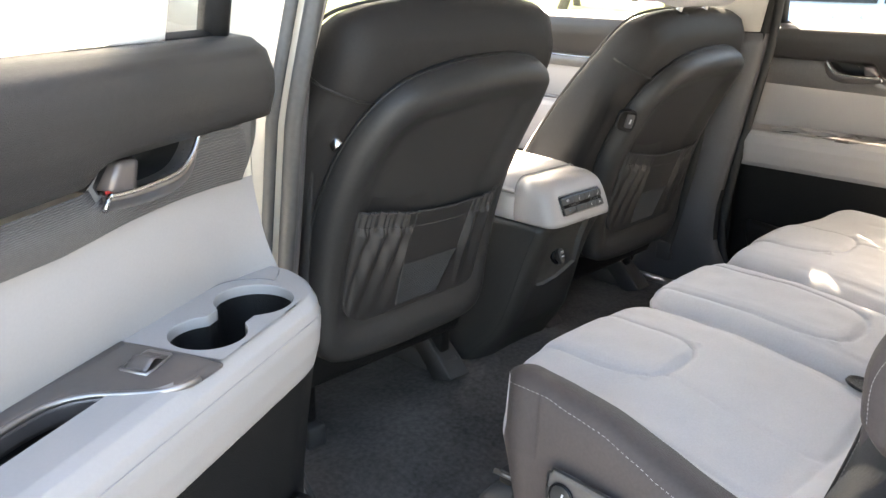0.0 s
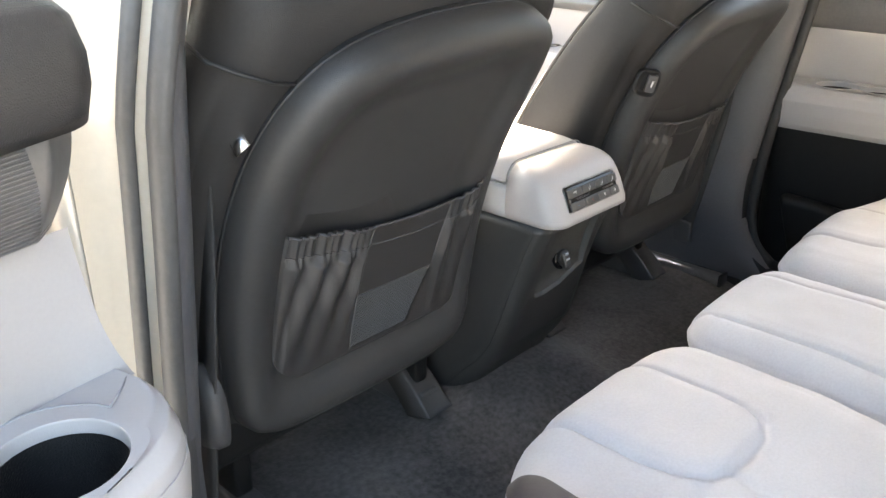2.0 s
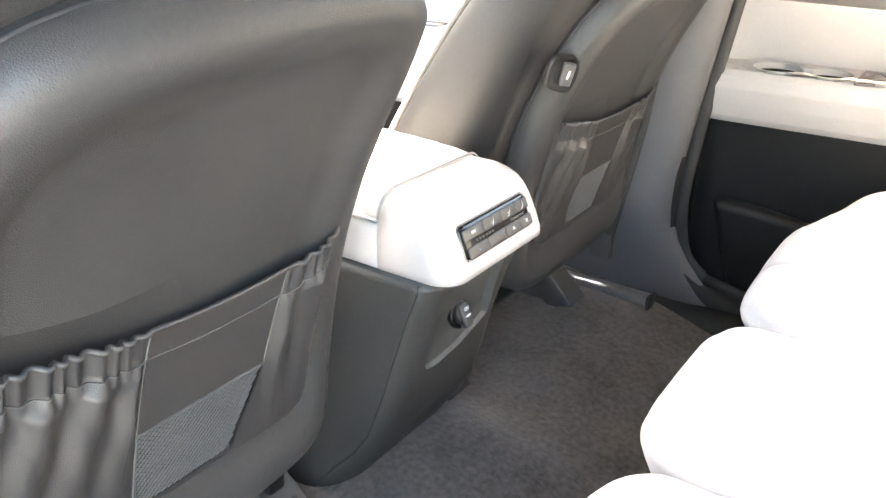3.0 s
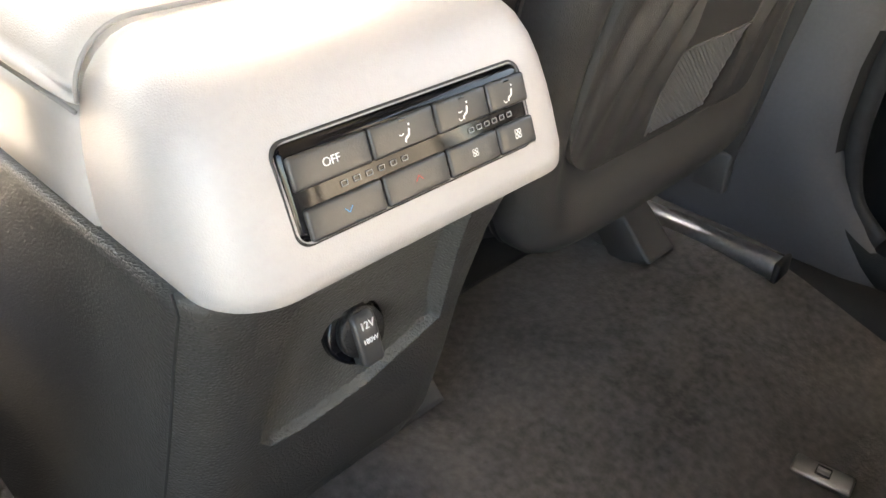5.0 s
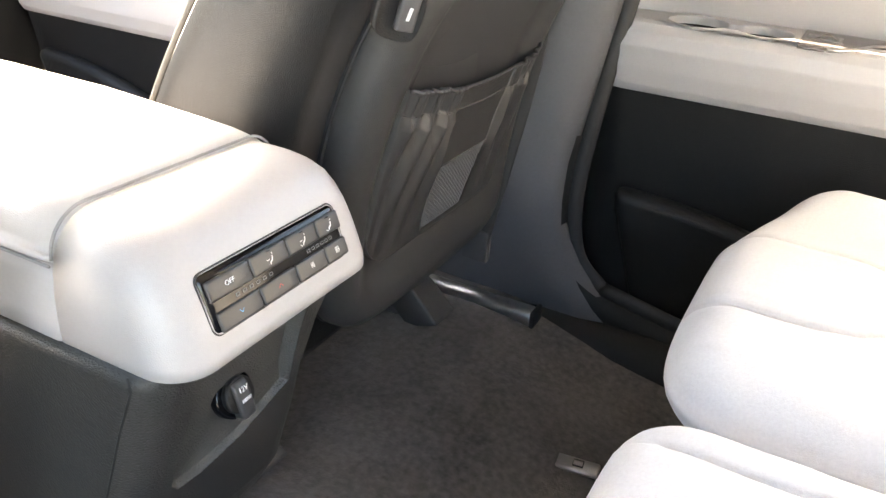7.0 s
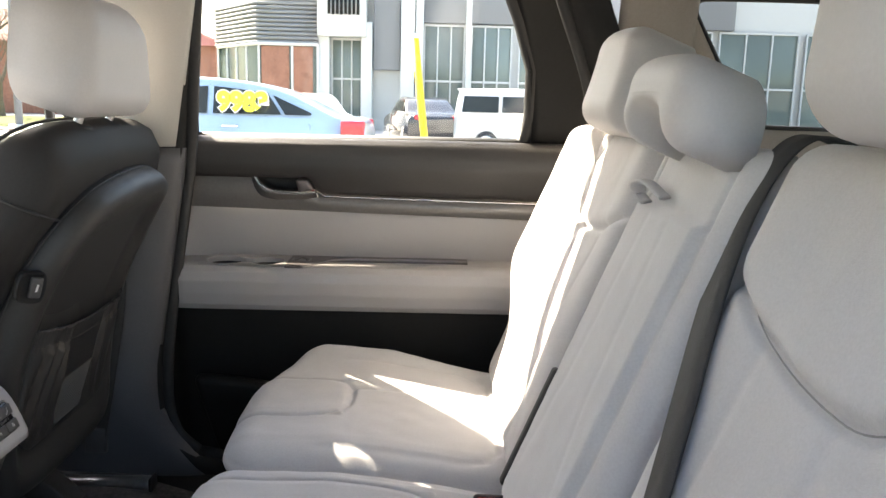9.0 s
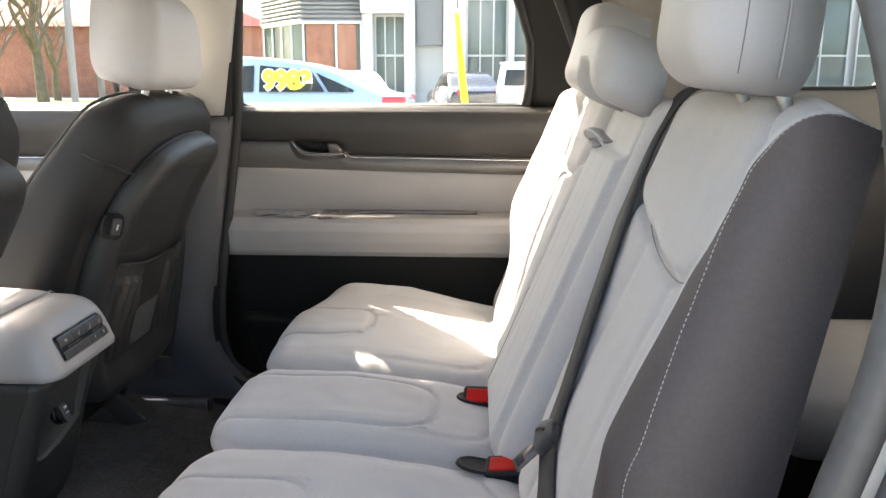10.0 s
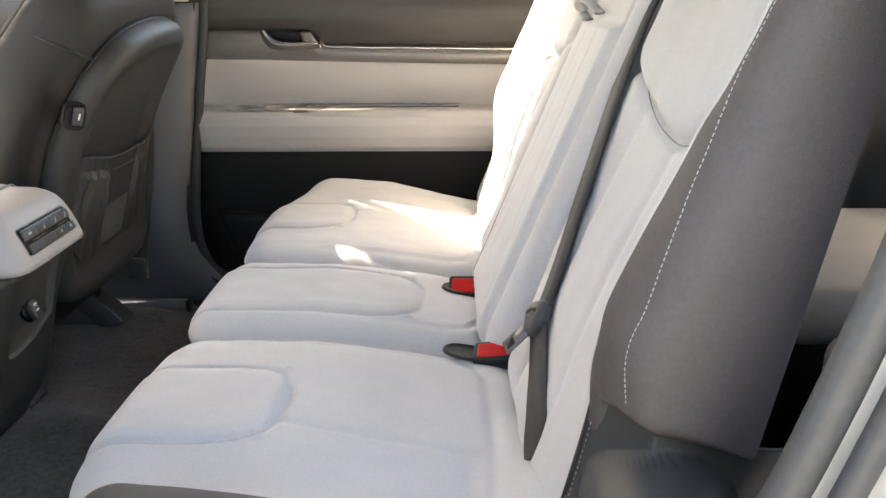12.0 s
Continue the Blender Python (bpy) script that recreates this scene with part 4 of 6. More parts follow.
rear_cap = [plan_loop(z, y, hw, r, 0.931) for z, y, hw, r in ((0.9145, 0.846, 0.099, 0.026), (0.9155, 0.838, 0.104, 0.028), (0.9185, 0.8305, 0.1075, 0.030), (0.927, 0.8315, 0.1085, 0.031), (0.9435, 0.8375, 0.1085, 0.032), (0.9555, 0.8425, 0.108, 0.032), (0.968, 0.848, 0.1065, 0.032), (0.979, 0.8535, 0.104, 0.032), (0.988, 0.860, 0.100, 0.031), (0.995, 0.868, 0.094, 0.030), (1.000, 0.878, 0.087, 0.028), (1.003, 0.890, 0.078, 0.024), (1.004, 0.903, 0.068, 0.02))]
part("rear_cap", loft(rear_cap), PLASTIC_LIGHT, con, "light grey soft moulded rear cap")
lid = [cap_loop(y, hw, 0.972, z1, 0.03, 0.004) for y, hw, z1 in ((0.9335, 0.098, 0.999), (0.937, 0.1035, 1.006), (0.96, 0.1045, 1.009), (1.10, 0.105, 1.015), (1.28, 0.104, 1.015), (1.30, 0.100, 1.008))]
part("lid", loft(lid), SUEDE_WARM, con, "light grey padded console lid")
part("lid_joint", rod(cap_loop(0.9323, 0.1052, 0.9735, 1.0062, 0.03, 0.002)[:18], 0.0012, 6, up=(0, 1, 0)), SEAM, con)
for sx in (-1, 1):
    part("lid_joint", rod([(sx * 0.1062, 0.934, 0.9718), (sx * 0.1064, 1.1, 0.9718), (sx * 0.1064, 1.32, 0.9718)], 0.0011, 6), SEAM, con)
part("side_band", loft([cap_loop(y, 0.1065, 0.9155, 0.971, 0.012, 0.0025) for y in (0.934, 1.0, 1.32)]), PLASTIC_LIGHT, con, "light grey side moulding")
tower = []
for z, y, hw, r in ((0.912, 0.858, 0.109, 0.03), (0.90, 0.858, 0.108, 0.03), (0.86, 0.874, 0.107, 0.032), (0.80, 0.893, 0.108, 0.034), (0.74, 0.909, 0.112, 0.036), (0.68, 0.927, 0.117, 0.04), (0.645, 0.946, 0.121, 0.045), (0.615, 0.968, 0.130, 0.055), (0.58, 0.992, 0.142, 0.06), (0.52, 1.03, 0.150, 0.06)):
    lp = []
    for k in range(9):
        a = radians(180 + 90 * k / 8)
        lp.append(Vector((-hw + r + r * math.cos(a), y + r + r * math.sin(a), z)))
    for k in range(9):
        a = radians(270 + 90 * k / 8)
        lp.append(Vector((hw - r + r * math.cos(a), y + r + r * math.sin(a), z)))
    lp += [Vector((hw, 1.9, z)), Vector((-hw, 1.9, z))]
    tower.append(lp)
for k in (2, 15):
    part("panel_joint", rod([lp[k] for lp in tower], 0.0010, 6), RUBBER, con)
bm = loft(tower)
bmesh.ops.delete(bm, geom=[f for f in bm.faces if abs(f.calc_center_median().x) < 0.01 and f.calc_center_median().y < 0.93 and f.calc_center_median().z > 0.69], context="FACES")
part("console_body", bm, CONSOLE_BLACK, con, "black grained plastic console body")
# rear face with the sunk socket bay
BAY_EDGE = [(-0.063, 0.777), (-0.055, 0.767), (-0.03, 0.764), (0.015, 0.770), (0.070, 0.795), (0.056, 0.905), (0.0, 0.905), (-0.040, 0.897), (-0.056, 0.880)]
def sunk_by(x, z):
    """How deep the rear face of the console is sunk at (x, z)."""
    inside = False
    for (ax, az), (bx, bz) in zip(BAY_EDGE, BAY_EDGE[1:] + BAY_EDGE[:1]):
        if (az > z) != (bz > z) and x < ax + (z - az) * (bx - ax) / (bz - az):
            inside = not inside
    d = to_line(x, z, BAY_EDGE + BAY_EDGE[:1]) * (1 if inside else -1)
    low = to_line(x, z, BAY_EDGE[1:5])
    q = max(0, min(1, (d + 0.001) / 0.006))
    return q * q * (3 - 2 * q) * (0.0055 + 0.0065 * math.sin(min(1, low / 0.035) * math.pi / 2))
def bay(s, t):
    z = 0.68 + 0.232 * t
    for lo, hi in zip(tower[1:], tower):
        if lo[8].z - 1e-6 <= z <= hi[8].z + 1e-6:
            f = (z - lo[8].z) / (hi[8].z - lo[8].z)
            l, r = lo[8] * (1 - f) + hi[8] * f, lo[9] * (1 - f) + hi[9] * f
            break
    p = l + (r - l) * s
    p.y += sunk_by(p.x, z)
    return p
sunk, face_rest = split(sheet(bay, 280, 280), lambda x, y, z: sunk_by(x, z) > 0.0004)
part("socket_bay", sunk, BAY, con, "dark grey grained socket panel")
part("rear_face", face_rest, CONSOLE_BLACK, con)
SN = Vector((0, -0.94, 0.34)).normalized()
SC = Vector((-0.001, 0.8925, 0.826))
sock = part("power_socket", disc(SC - SN * 0.004, SN, 0.0195, 0.008), GLOSS, con, "round black power socket")
capm = lambda u, v, w: SC + Vector((u, 0, 0)) + Vector((0, 0.34, 0.94)) * v + SN * w
part("socket_cap", disc(SC + SN * 0.003, SN, 0.0150, 0.007), PLASTIC, sock, "black socket cap")
part("cap_tab", pad(-0.0078, 0.0078, -0.019, 0.018, 0.012, 0.003, lambda u, v, w: capm(u * (1 - 8 * max(0, -v - 0.008)), v, w + 0.002 - 14 * max(0, v - 0.008) ** 1.5), n=(4, 6), k=3), BUTTON, sock, "black pull tab")
tm = lambda u, v, w, s=1: Matrix(((1, 0, 0, SC.x + u), (0, 0.34, SN.y, SC.y + 0.34 * v + SN.y * w), (0, 0.94, SN.z, SC.z + 0.94 * v + SN.z * w), (0, 0, 0, 1)))
writing("lettering", "12V", 0.0062, tm(0, 0.005, 0.0142), PRINT, sock)
writing("lettering", "180W", 0.0042, tm(0, -0.004, 0.0142), PRINT, sock)
# climate panel
pan = part("climate_panel", pad(-0.0715, 0.0698, -0.0200, 0.0206, 0.0035, 0.006, lambda u, v, w: face(u, v, w), n=(10, 4), k=5, base=-0.004), GLOSS, con, "gloss black rear climate panel")
part("panel_frame", loft([[face(-0.0009 + sx * (a - 0.007) + 0.007 * math.cos(radians(q0 + 10 * q)), 0.0004 + sy * (b - 0.007) + 0.007 * math.sin(radians(q0 + 10 * q)), w) for sx, sy, q0 in ((1, 1, 0), (-1, 1, 90), (-1, -1, 180), (1, -1, 270)) for q in range(10)] for a, b, w in ((0.0718, 0.0214, 0.0), (0.0714, 0.0211, 0.0012), (0.0706, 0.0204, 0.0012))], caps=False), RUBBER, con)


def key(u0, u1, v0, v1, name="button"):
    return part(name, pad(u0, u1, v0, v1, 0.0022, 0.0016, lambda u, v, w: face(u, v, w + 0.0035), n=(4, 3), k=3), BUTTON, pan, "soft black key")


def on_panel(u, v):
    return Matrix(((1, 0, 0, u + PC.x), (0, PU.y, PN.y, PC.y + PU.y * v + PN.y * 0.0058), (0, PU.z, PN.z, PC.z + PU.z * v + PN.z * 0.0058), (0, 0, 0, 1)))


def flat_line(pts, wide, w=0.0058):
    bm = bmesh.new()
    for (a, b), (c, d) in zip(pts, pts[1:]):
        q = math.hypot(c - a, d - b)
        nx, ny = -(d - b) / q * wide / 2, (c - a) / q * wide / 2
        vs = [bm.verts.new(face(x, y, w)) for x, y in ((a + nx, b + ny), (c + nx, d + ny), (c - nx, d - ny), (a - nx, b - ny))]
        bm.faces.new(vs)
    return bm


tops = ((-0.0688, -0.0297), (-0.0290, 0.0074), (0.0081, 0.0409), (0.0416, 0.0682))
lows = ((-0.0674, -0.0287), (-0.0280, 0.0087), (0.0094, 0.0420), (0.0427, 0.0682))
marks = []
for i, (a, b) in enumerate(tops):
    k = key(a, b, 0.0014, 0.0152)
    c = (a + b) / 2
    if i == 0:
        writing("lettering", "OFF", 0.0050, on_panel(c - 0.0004, 0.0086), PRINT, k, 0.0002)
    else:
        part("air_symbol", flat_line([(c + 0.0024, 0.0094), (c + 0.0016, 0.0066), (c - 0.0004, 0.0058), (c - 0.0010, 0.0042)], 0.0011), PRINT, k, smooth=False)
        part("head_mark", flat_line([(c + 0.0022, 0.0110), (c + 0.0032, 0.0110)], 0.0010), PRINT, k, smooth=False)
        if i < 3:
            part("air_arrow", flat_line([(c - 0.0036, 0.0080), (c - 0.0024, 0.0074), (c - 0.0008, 0.0080)], 0.0005), PRINT, k, smooth=False)
        if i > 1:
            part("air_arrow", flat_line([(c - 0.0040, 0.0052), (c - 0.0032, 0.0040), (c - 0.0018, 0.0042)], 0.0005), PRINT, k, smooth=False)
        part("key_lamp", flat_line([(c - 0.002, 0.0134), (c + 0.002, 0.0134)], 0.0007), GLOSS, k, smooth=False)
for i, (a, b) in enumerate(lows):
    k = key(a, b, -0.0190, -0.0056)
    c = (a + b) / 2
    if i < 2:
        sgn = -1 if i == 0 else 1
        part("arrow_mark", flat_line([(c - 0.002, -0.0120 - sgn * 0.001), (c, -0.0120 + sgn * 0.0012), (c + 0.002, -0.0120 - sgn * 0.001)], 0.0004), BLUE_MARK if i == 0 else RED_MARK, k, smooth=False)
    else:
        g = 0.0021 if i == 2 else 0.0026
        blades = bmesh.new()
        for q in range(4):
            an = math.pi / 4 + math.pi / 2 * q
            mid = (c + g * 0.62 * math.cos(an), -0.0118 + g * 0.62 * math.sin(an))
            ring_in, ring_out = [[blades.verts.new(face(mid[0] + r * math.cos(math.pi * j / 5), mid[1] + r * math.sin(math.pi * j / 5), 0.0058)) for j in range(10)] for r in (g * 0.26, g * 0.46)]
            for j in range(10):
                blades.faces.new((ring_in[j], ring_in[j - 1], ring_out[j - 1], ring_out[j]))
        part("fan_symbol", blades, PRINT, k, smooth=False)
for i in range(6):
    for c0, gap in ((-0.0470, 0.0065), (0.0265, 0.0052)):
        u = c0 + i * gap
        part("level_lamp", flat_line([(u, -0.0010), (u + 0.0030, -0.0010), (u + 0.0030, -0.0030), (u, -0.0030), (u, -0.0010)], 0.0005, 0.0040), PRINT_DIM, pan, smooth=False)


# ---- rear bench ----
def cushion_top(x, y):
    """Height of the rear bench's cushions."""
    z = 0.868 - 0.045 * max(0, (0.42 - y) / 0.30) ** 1.2
    return z


def bench_cushion(x0, x1, tongue, outer=0, nx=56, dark=None, seam=None, rise=1.0):
    """One cushion of the bench: tongue is the seam's middle, half width and rear end; outer tells the bolstered side, rise its height."""
    tx, tw, ty = tongue
    path = [(tx + tw * a, ty + b) for a, b in ((-1.0, 0.30), (-1.0, 0.075), (-0.93, 0.04), (-0.75, 0.015), (-0.45, 0.003), (0, 0), (0.45, 0.003), (0.75, 0.015), (0.93, 0.04), (1.0, 0.075), (1.0, 0.30))]
    a0, a1 = x0 + (0.07 if outer < 0 else 0.045), x1 - (0.07 if outer > 0 else 0.045)
    rear = [(a0, 0.60), (a0, 0.245), (a0 + 0.012, 0.212), (a0 + 0.045, 0.194), ((a0 + a1) / 2, 0.188), (a1 - 0.045, 0.194), (a1 - 0.012, 0.212), (a1, 0.245), (a1, 0.60)]
    cx, hw = (x0 + x1) / 2, (x1 - x0) / 2
    R5 = 0.05
    def ramp(a):
        a = max(0, min(1, a))
        return a * a * (3 - 2 * a)
    def inset(v):
        return (0.082 - 0.024 * max(0, min(1, (0.50 - v) / 0.34)))
    def fn(u, v, w):
        if dark and u - x0 < R5 and w > -R5 - 1e-6:
            k = max(0, min(1, (v - 0.53) / 0.05))
            w *= k + (1 - k) * (1 - (u - x0) / R5) ** 2
        z = cushion_top(u, v) + w
        if outer < 0:
            z += 0.064 * rise * ramp((x0 + 0.34 - u) / 0.26) * ramp((0.222 - v) / 0.095) * ramp((u - x0 - 0.035) / 0.05)
        if w > -0.03:
            dp = to_line(u, v, path)
            z += groove(dp, 0.0034, 0.0055)
            if abs(u - tx) < tw * 0.97 and v > ty + 0.012:
                z += 0.0045 * min(1, dp / 0.02)
            if outer:
                z += groove(to_line(u, v, [(tx + outer * 0.040, ty - 0.002), (tx + outer * 0.055, 0.30), (tx + outer * 0.060, 0.20)]), 0.006, 0.0028)
            fade = max(0, min(1, (0.52 - v) / 0.12))
            z += groove(to_line(u, v, rear), 0.007, 0.0045) * fade
            if outer < 0:
                e = u - x0
                z += 0.050 * rise * math.exp(-(e / 0.06) ** 2) * min(1.3, max(0.35, (v - 0.05) / 0.4))
            z -= 0.010 * max(0, abs((u - cx) / hw) - 0.7) / 0.3 * (0 if outer * (u - cx) > 0 else 1)
            z += 0.0014 * noise.noise((u * 24, v * 24, 3)) + 0.0020 * noise.noise((u * 9, v * 9, 7))
        d = (u - cx) / hw
        back_in = (0.088 * max(0, -d) ** 2.2 + 0.030 * max(0, d) ** 5) if outer < 0 else 0.030 * abs(d) ** 5
        front = max(0, min(1, (v - 0.30) / 0.25))
        if dark:
            e = u - x0
            k = inset(v) / R5
            u = x0 + e * k if e < R5 else (x0 + inset(v) + (e - R5) * (0.16 - inset(v)) / (0.16 - R5) if e < 0.16 else u)
        v -= back_in * front
        if v > 0.45:
            q = max(0, -0.035 - w)
            tuck = 14 * max(0, q - 0.045) ** 2 + 0.8 * q * max(0, min(1, (u + 0.61) / 0.06)) if outer < 0 else 0.5 * q
            v -= tuck * front * min(1, (v - 0.45) / 0.12)
        return Vector((u, v, z))
    if seam is not None:
        seam += [fn(x0 + 0.006, 0.196 + 0.401 * i / 90, -0.0263) + Vector((-0.0006, 0, 0.0006)) for i in range(91)]
    return pad(x0, x1, 0.125, 0.618, 0.0, R5, fn, n=(int(nx * 1.7), 110), k=9, base=-0.13, other=dark)


bench = thing("rear_seat", "light grey suede rear bench section with charcoal side and two places", "seat", "rear seats")
cushion_seam = []
light, dark = split(bench_cushion(-0.640, -0.152, (-0.357, 0.083, 0.415), -1, 74, lambda u, v: u < -0.590 and (v < 0.611 or v > 0.6179), cushion_seam))
part("cushion", light, SUEDE, bench, "light grey suede outer cushion")
part("cushion_bolster", dark, LEATHER, bench, "charcoal leather cushion side")
part("stitching", stitches(cushion_seam, 0.0036, 0.0034, 0.0004), THREAD, bench, "white contrast stitching", smooth=False)
part("middle_cushion", bench_cushion(-0.150, 0.142, (-0.010, 0.085, 0.280), 0, 50), SUEDE, bench, "light grey suede middle cushion")
wide_right = thing("rear_seat", "light grey suede rear single section in partial sun", "seat", "rear seats")
def mirrored(bm):
    """The bmesh turned over to the other side of the car."""
    bmesh.ops.transform(bm, matrix=Matrix.Diagonal((-1, 1, 1, 1)), verts=bm.verts)
    return bm
part("cushion", mirrored(bench_cushion(-0.640, -0.147, (-0.385, 0.085, 0.430), -1, 74, rise=0.5)), SUEDE, wide_right, "light grey suede cushion")

# side shield with the recliner controls
SHIELD_EDGE = [(p.x, p.y) for p in curve_points([(0.192, 0.826, 0), (0.30, 0.8295, 0), (0.408, 0.834, 0), (0.422, 0.829, 0), (0.4275, 0.815, 0), (0.424, 0.74, 0), (0.415, 0.66, 0), (0.39, 0.638, 0), (0.22, 0.638, 0), (0.205, 0.66, 0), (0.200, 0.74, 0), (0.190, 0.815, 0), (0.192, 0.826, 0)], 5)[:-1]]
BAY_RIM = [(p.x, p.y) for p in curve_points([(0.378, 0.808, 0), (0.362, 0.820, 0), (0.33, 0.8225, 0), (0.26, 0.821, 0), (0.222, 0.8185, 0), (0.2145, 0.814, 0), (0.222, 0.803, 0), (0.248, 0.772, 0), (0.262, 0.745, 0), (0.29, 0.728, 0), (0.36, 0.728, 0), (0.392, 0.742, 0), (0.396, 0.765, 0), (0.388, 0.79, 0), (0.378, 0.808, 0)], 5)[:-1]]


def depth_in(p, q, loop):
    """Distance of (p, q) from a closed loop, positive inside."""
    inside = False
    for (a, b), (c, d) in zip(loop, loop[1:] + loop[:1]):
        if (b > q) != (d > q) and p < a + (q - b) * (c - a) / (d - b):
            inside = not inside
    return to_line(p, q, loop + loop[:1]) * (1 if inside else -1)


def shield_point(s, t):
    y, z = 0.185 + 0.246 * s, 0.63 + 0.208 * t
    edge, rim = depth_in(y, z, SHIELD_EDGE), depth_in(y, z, BAY_RIM)
    q = max(0, min(1, (rim + 0.001) / 0.009))
    dish = 0.016 * q * q * (3 - 2 * q) * (1 - 0.35 * max(0, min(1, (y - 0.33) / 0.05)))
    lip = 0.006 * max(0, 1 - max(0, edge) / 0.006) ** 2
    return Vector((-0.655 + dish + lip + (0.0016 * math.exp(-((y - 0.331) / 0.0018) ** 2) if q > 0.9 else 0), y, z))


bm = sheet(shield_point, 130, 110)
bmesh.ops.delete(bm, geom=[f for f in bm.faces if depth_in(f.calc_center_median().y, f.calc_center_median().z, SHIELD_EDGE) < 0], context="FACES")
shield = part("side_shield", bm, SHIELD, bench, "grey plastic side shield with a sunk lever bay")
part("shield_joint", rod([Vector((-0.652, y, z)) for y, z in SHIELD_EDGE + SHIELD_EDGE[:1]], 0.0016, 6), RUBBER, shield)
part("bay_seam", rod([(-0.6405, 0.331, 0.735), (-0.6400, 0.331, 0.78), (-0.6405, 0.330, 0.815)], 0.0012, 6), RUBBER, shield)
part("cushion_base", box(-0.632, 0.632, 0.16, 0.515, 0.56, 0.755, 0.03), PLASTIC, bench, "black seat base")
part("fold_button", disc((-0.657, 0.402, 0.806), (-1, 0, 0.05), 0.0145, 0.004), BUTTON, shield, "round seat folding button")
part("button_ring", loft([[Vector((-0.657 - d, 0.402 + r * math.cos(2 * math.pi * k / 24), 0.806 + r * math.sin(2 * math.pi * k / 24))) for k in range(24)] for r, d in ((0.0175, 0.0), (0.0172, 0.003), (0.0152, 0.003), (0.015, 0.0))], caps=False), GLOSS, shield)
def side_mark(pts, wide):
    bm = bmesh.new()
    for (a, b), (c, d) in zip(pts, pts[1:]):
        q = math.hypot(c - a, d - b)
        nx, ny = -(d - b) / q * wide / 2, (c - a) / q * wide / 2
        bm.faces.new([bm.verts.new((-0.6616, 0.402 - x, 0.806 + y)) for x, y in ((a + nx, b + ny), (c + nx, d + ny), (c - nx, d - ny), (a - nx, b - ny))])
    return bm
part("seat_symbol", side_mark([(0.004, 0.007), (0.002, -0.002), (-0.004, -0.004)], 0.0026), PRINT, shield, smooth=False)
part("symbol_base", side_mark([(-0.007, -0.007), (0.004, -0.007)], 0.0016), PRINT, shield, smooth=False)
part("recline_lever", puff(outline([(-0.048, 0.002), (-0.036, 0.013), (0.0, 0.016), (0.040, 0.013), (0.050, 0.004), (0.046, -0.010), (0.0, -0.014), (-0.040, -0.010)], 4), [(0.0, -0.02), (0.0, 0.004), (0.002, 0.008), (0.006, 0.010)], lambda u, v, w: Vector((-0.646 - w, 0.312 - 0.85 * u, 0.760 + 0.9 * v + 0.10 * u)), 3), PLASTIC_GREY, shield, "grey recliner lever")
for x in (-0.52, -0.24):
    rail = part("floor_bracket", loft([[Vector((x + a, y, z)) for a, z in ((-0.036, 0.505), (-0.036, zt - 0.014), (-0.026, zt), (0.026, zt), (0.036, zt - 0.014), (0.036, 0.505))] for y, zt in ((0.40, 0.690), (0.54, 0.690), (0.60, 0.668), (0.622, 0.640), (0.630, 0.56))]), PLASTIC_GREY, bench, "grey plastic seat rail cover")
    part("bracket_hook", box(x - 0.022, x + 0.022, 0.552, 0.590, 0.676, 0.700, 0.004), RUBBER, rail, "black rail latch")
    part("bracket_bar", rod([(x - 0.02, 0.545, 0.694), (x - 0.02, 0.60, 0.690)], 0.004, 8), STEEL, rail, "steel latch bar")

# backs
RB = Vector((0, -0.375, 0.927)).normalized()
RF = Vector((0, RB.z, -RB.y))
R0 = Vector((0, 0.165, 0.84))


def rback(u, v, w):
    """A place on the rear backs: u across, v up, w out to the front."""
    return Vector((u, 0, 0)) + R0 + RB * v + RF * w


def dark_edge(v):
    """How far in the charcoal side of a back reaches, over its height."""
    ease = lambda a, b: (lambda q: q * q * (3 - 2 * q))(max(0, min(1, (v - a) / (b - a))))
    return max(0.004, 0.064 - 0.022 * ease(0.165, 0.225) + 0.004 * ease(0.22, 0.27) * (1 - ease(0.27, 0.36)) - 0.012 * ease(0.36, 0.45) - 0.028 * ease(0.475, 0.535))


YOKE = ((-1.0, 0.413), (-0.946, 0.406), (-0.642, 0.376), (-0.30, 0.359), (0.05, 0.353), (0.22, 0.360), (0.335, 0.379), (0.445, 0.414), (0.445, 0.444), (0.329, 0.485), (0.257, 0.514), (0.20, 0.545))


def yoke_seam_shade(cx, hw, out, lift):
    """The upper panel's seam with its crease shade, as a line a little over the back's face."""
    pts = curve_points([Vector((cx + out * hw * a, b, 0)) for a, b in YOKE[1:9]], 6)
    return [rback(p.x, p.y, lift + 0.0015 + 0.012 * math.exp(-((p.y - 0.20) / 0.12) ** 2) * (1 - ((p.x - cx) / hw) ** 2)) for p in pts]


def lower_fade(v):
    """How much of a back's side bolster is left towards its foot."""
    q = max(0, min(1, (v - 0.09) / 0.16))
    return q * q * (3 - 2 * q)


def side_foot(y):
    """Height at which the charcoal side of a back ends above the wheel arch cover."""
    return 1.012 - 0.034 * max(0, min(1, (0.112 - y) / 0.075)) ** 0.9


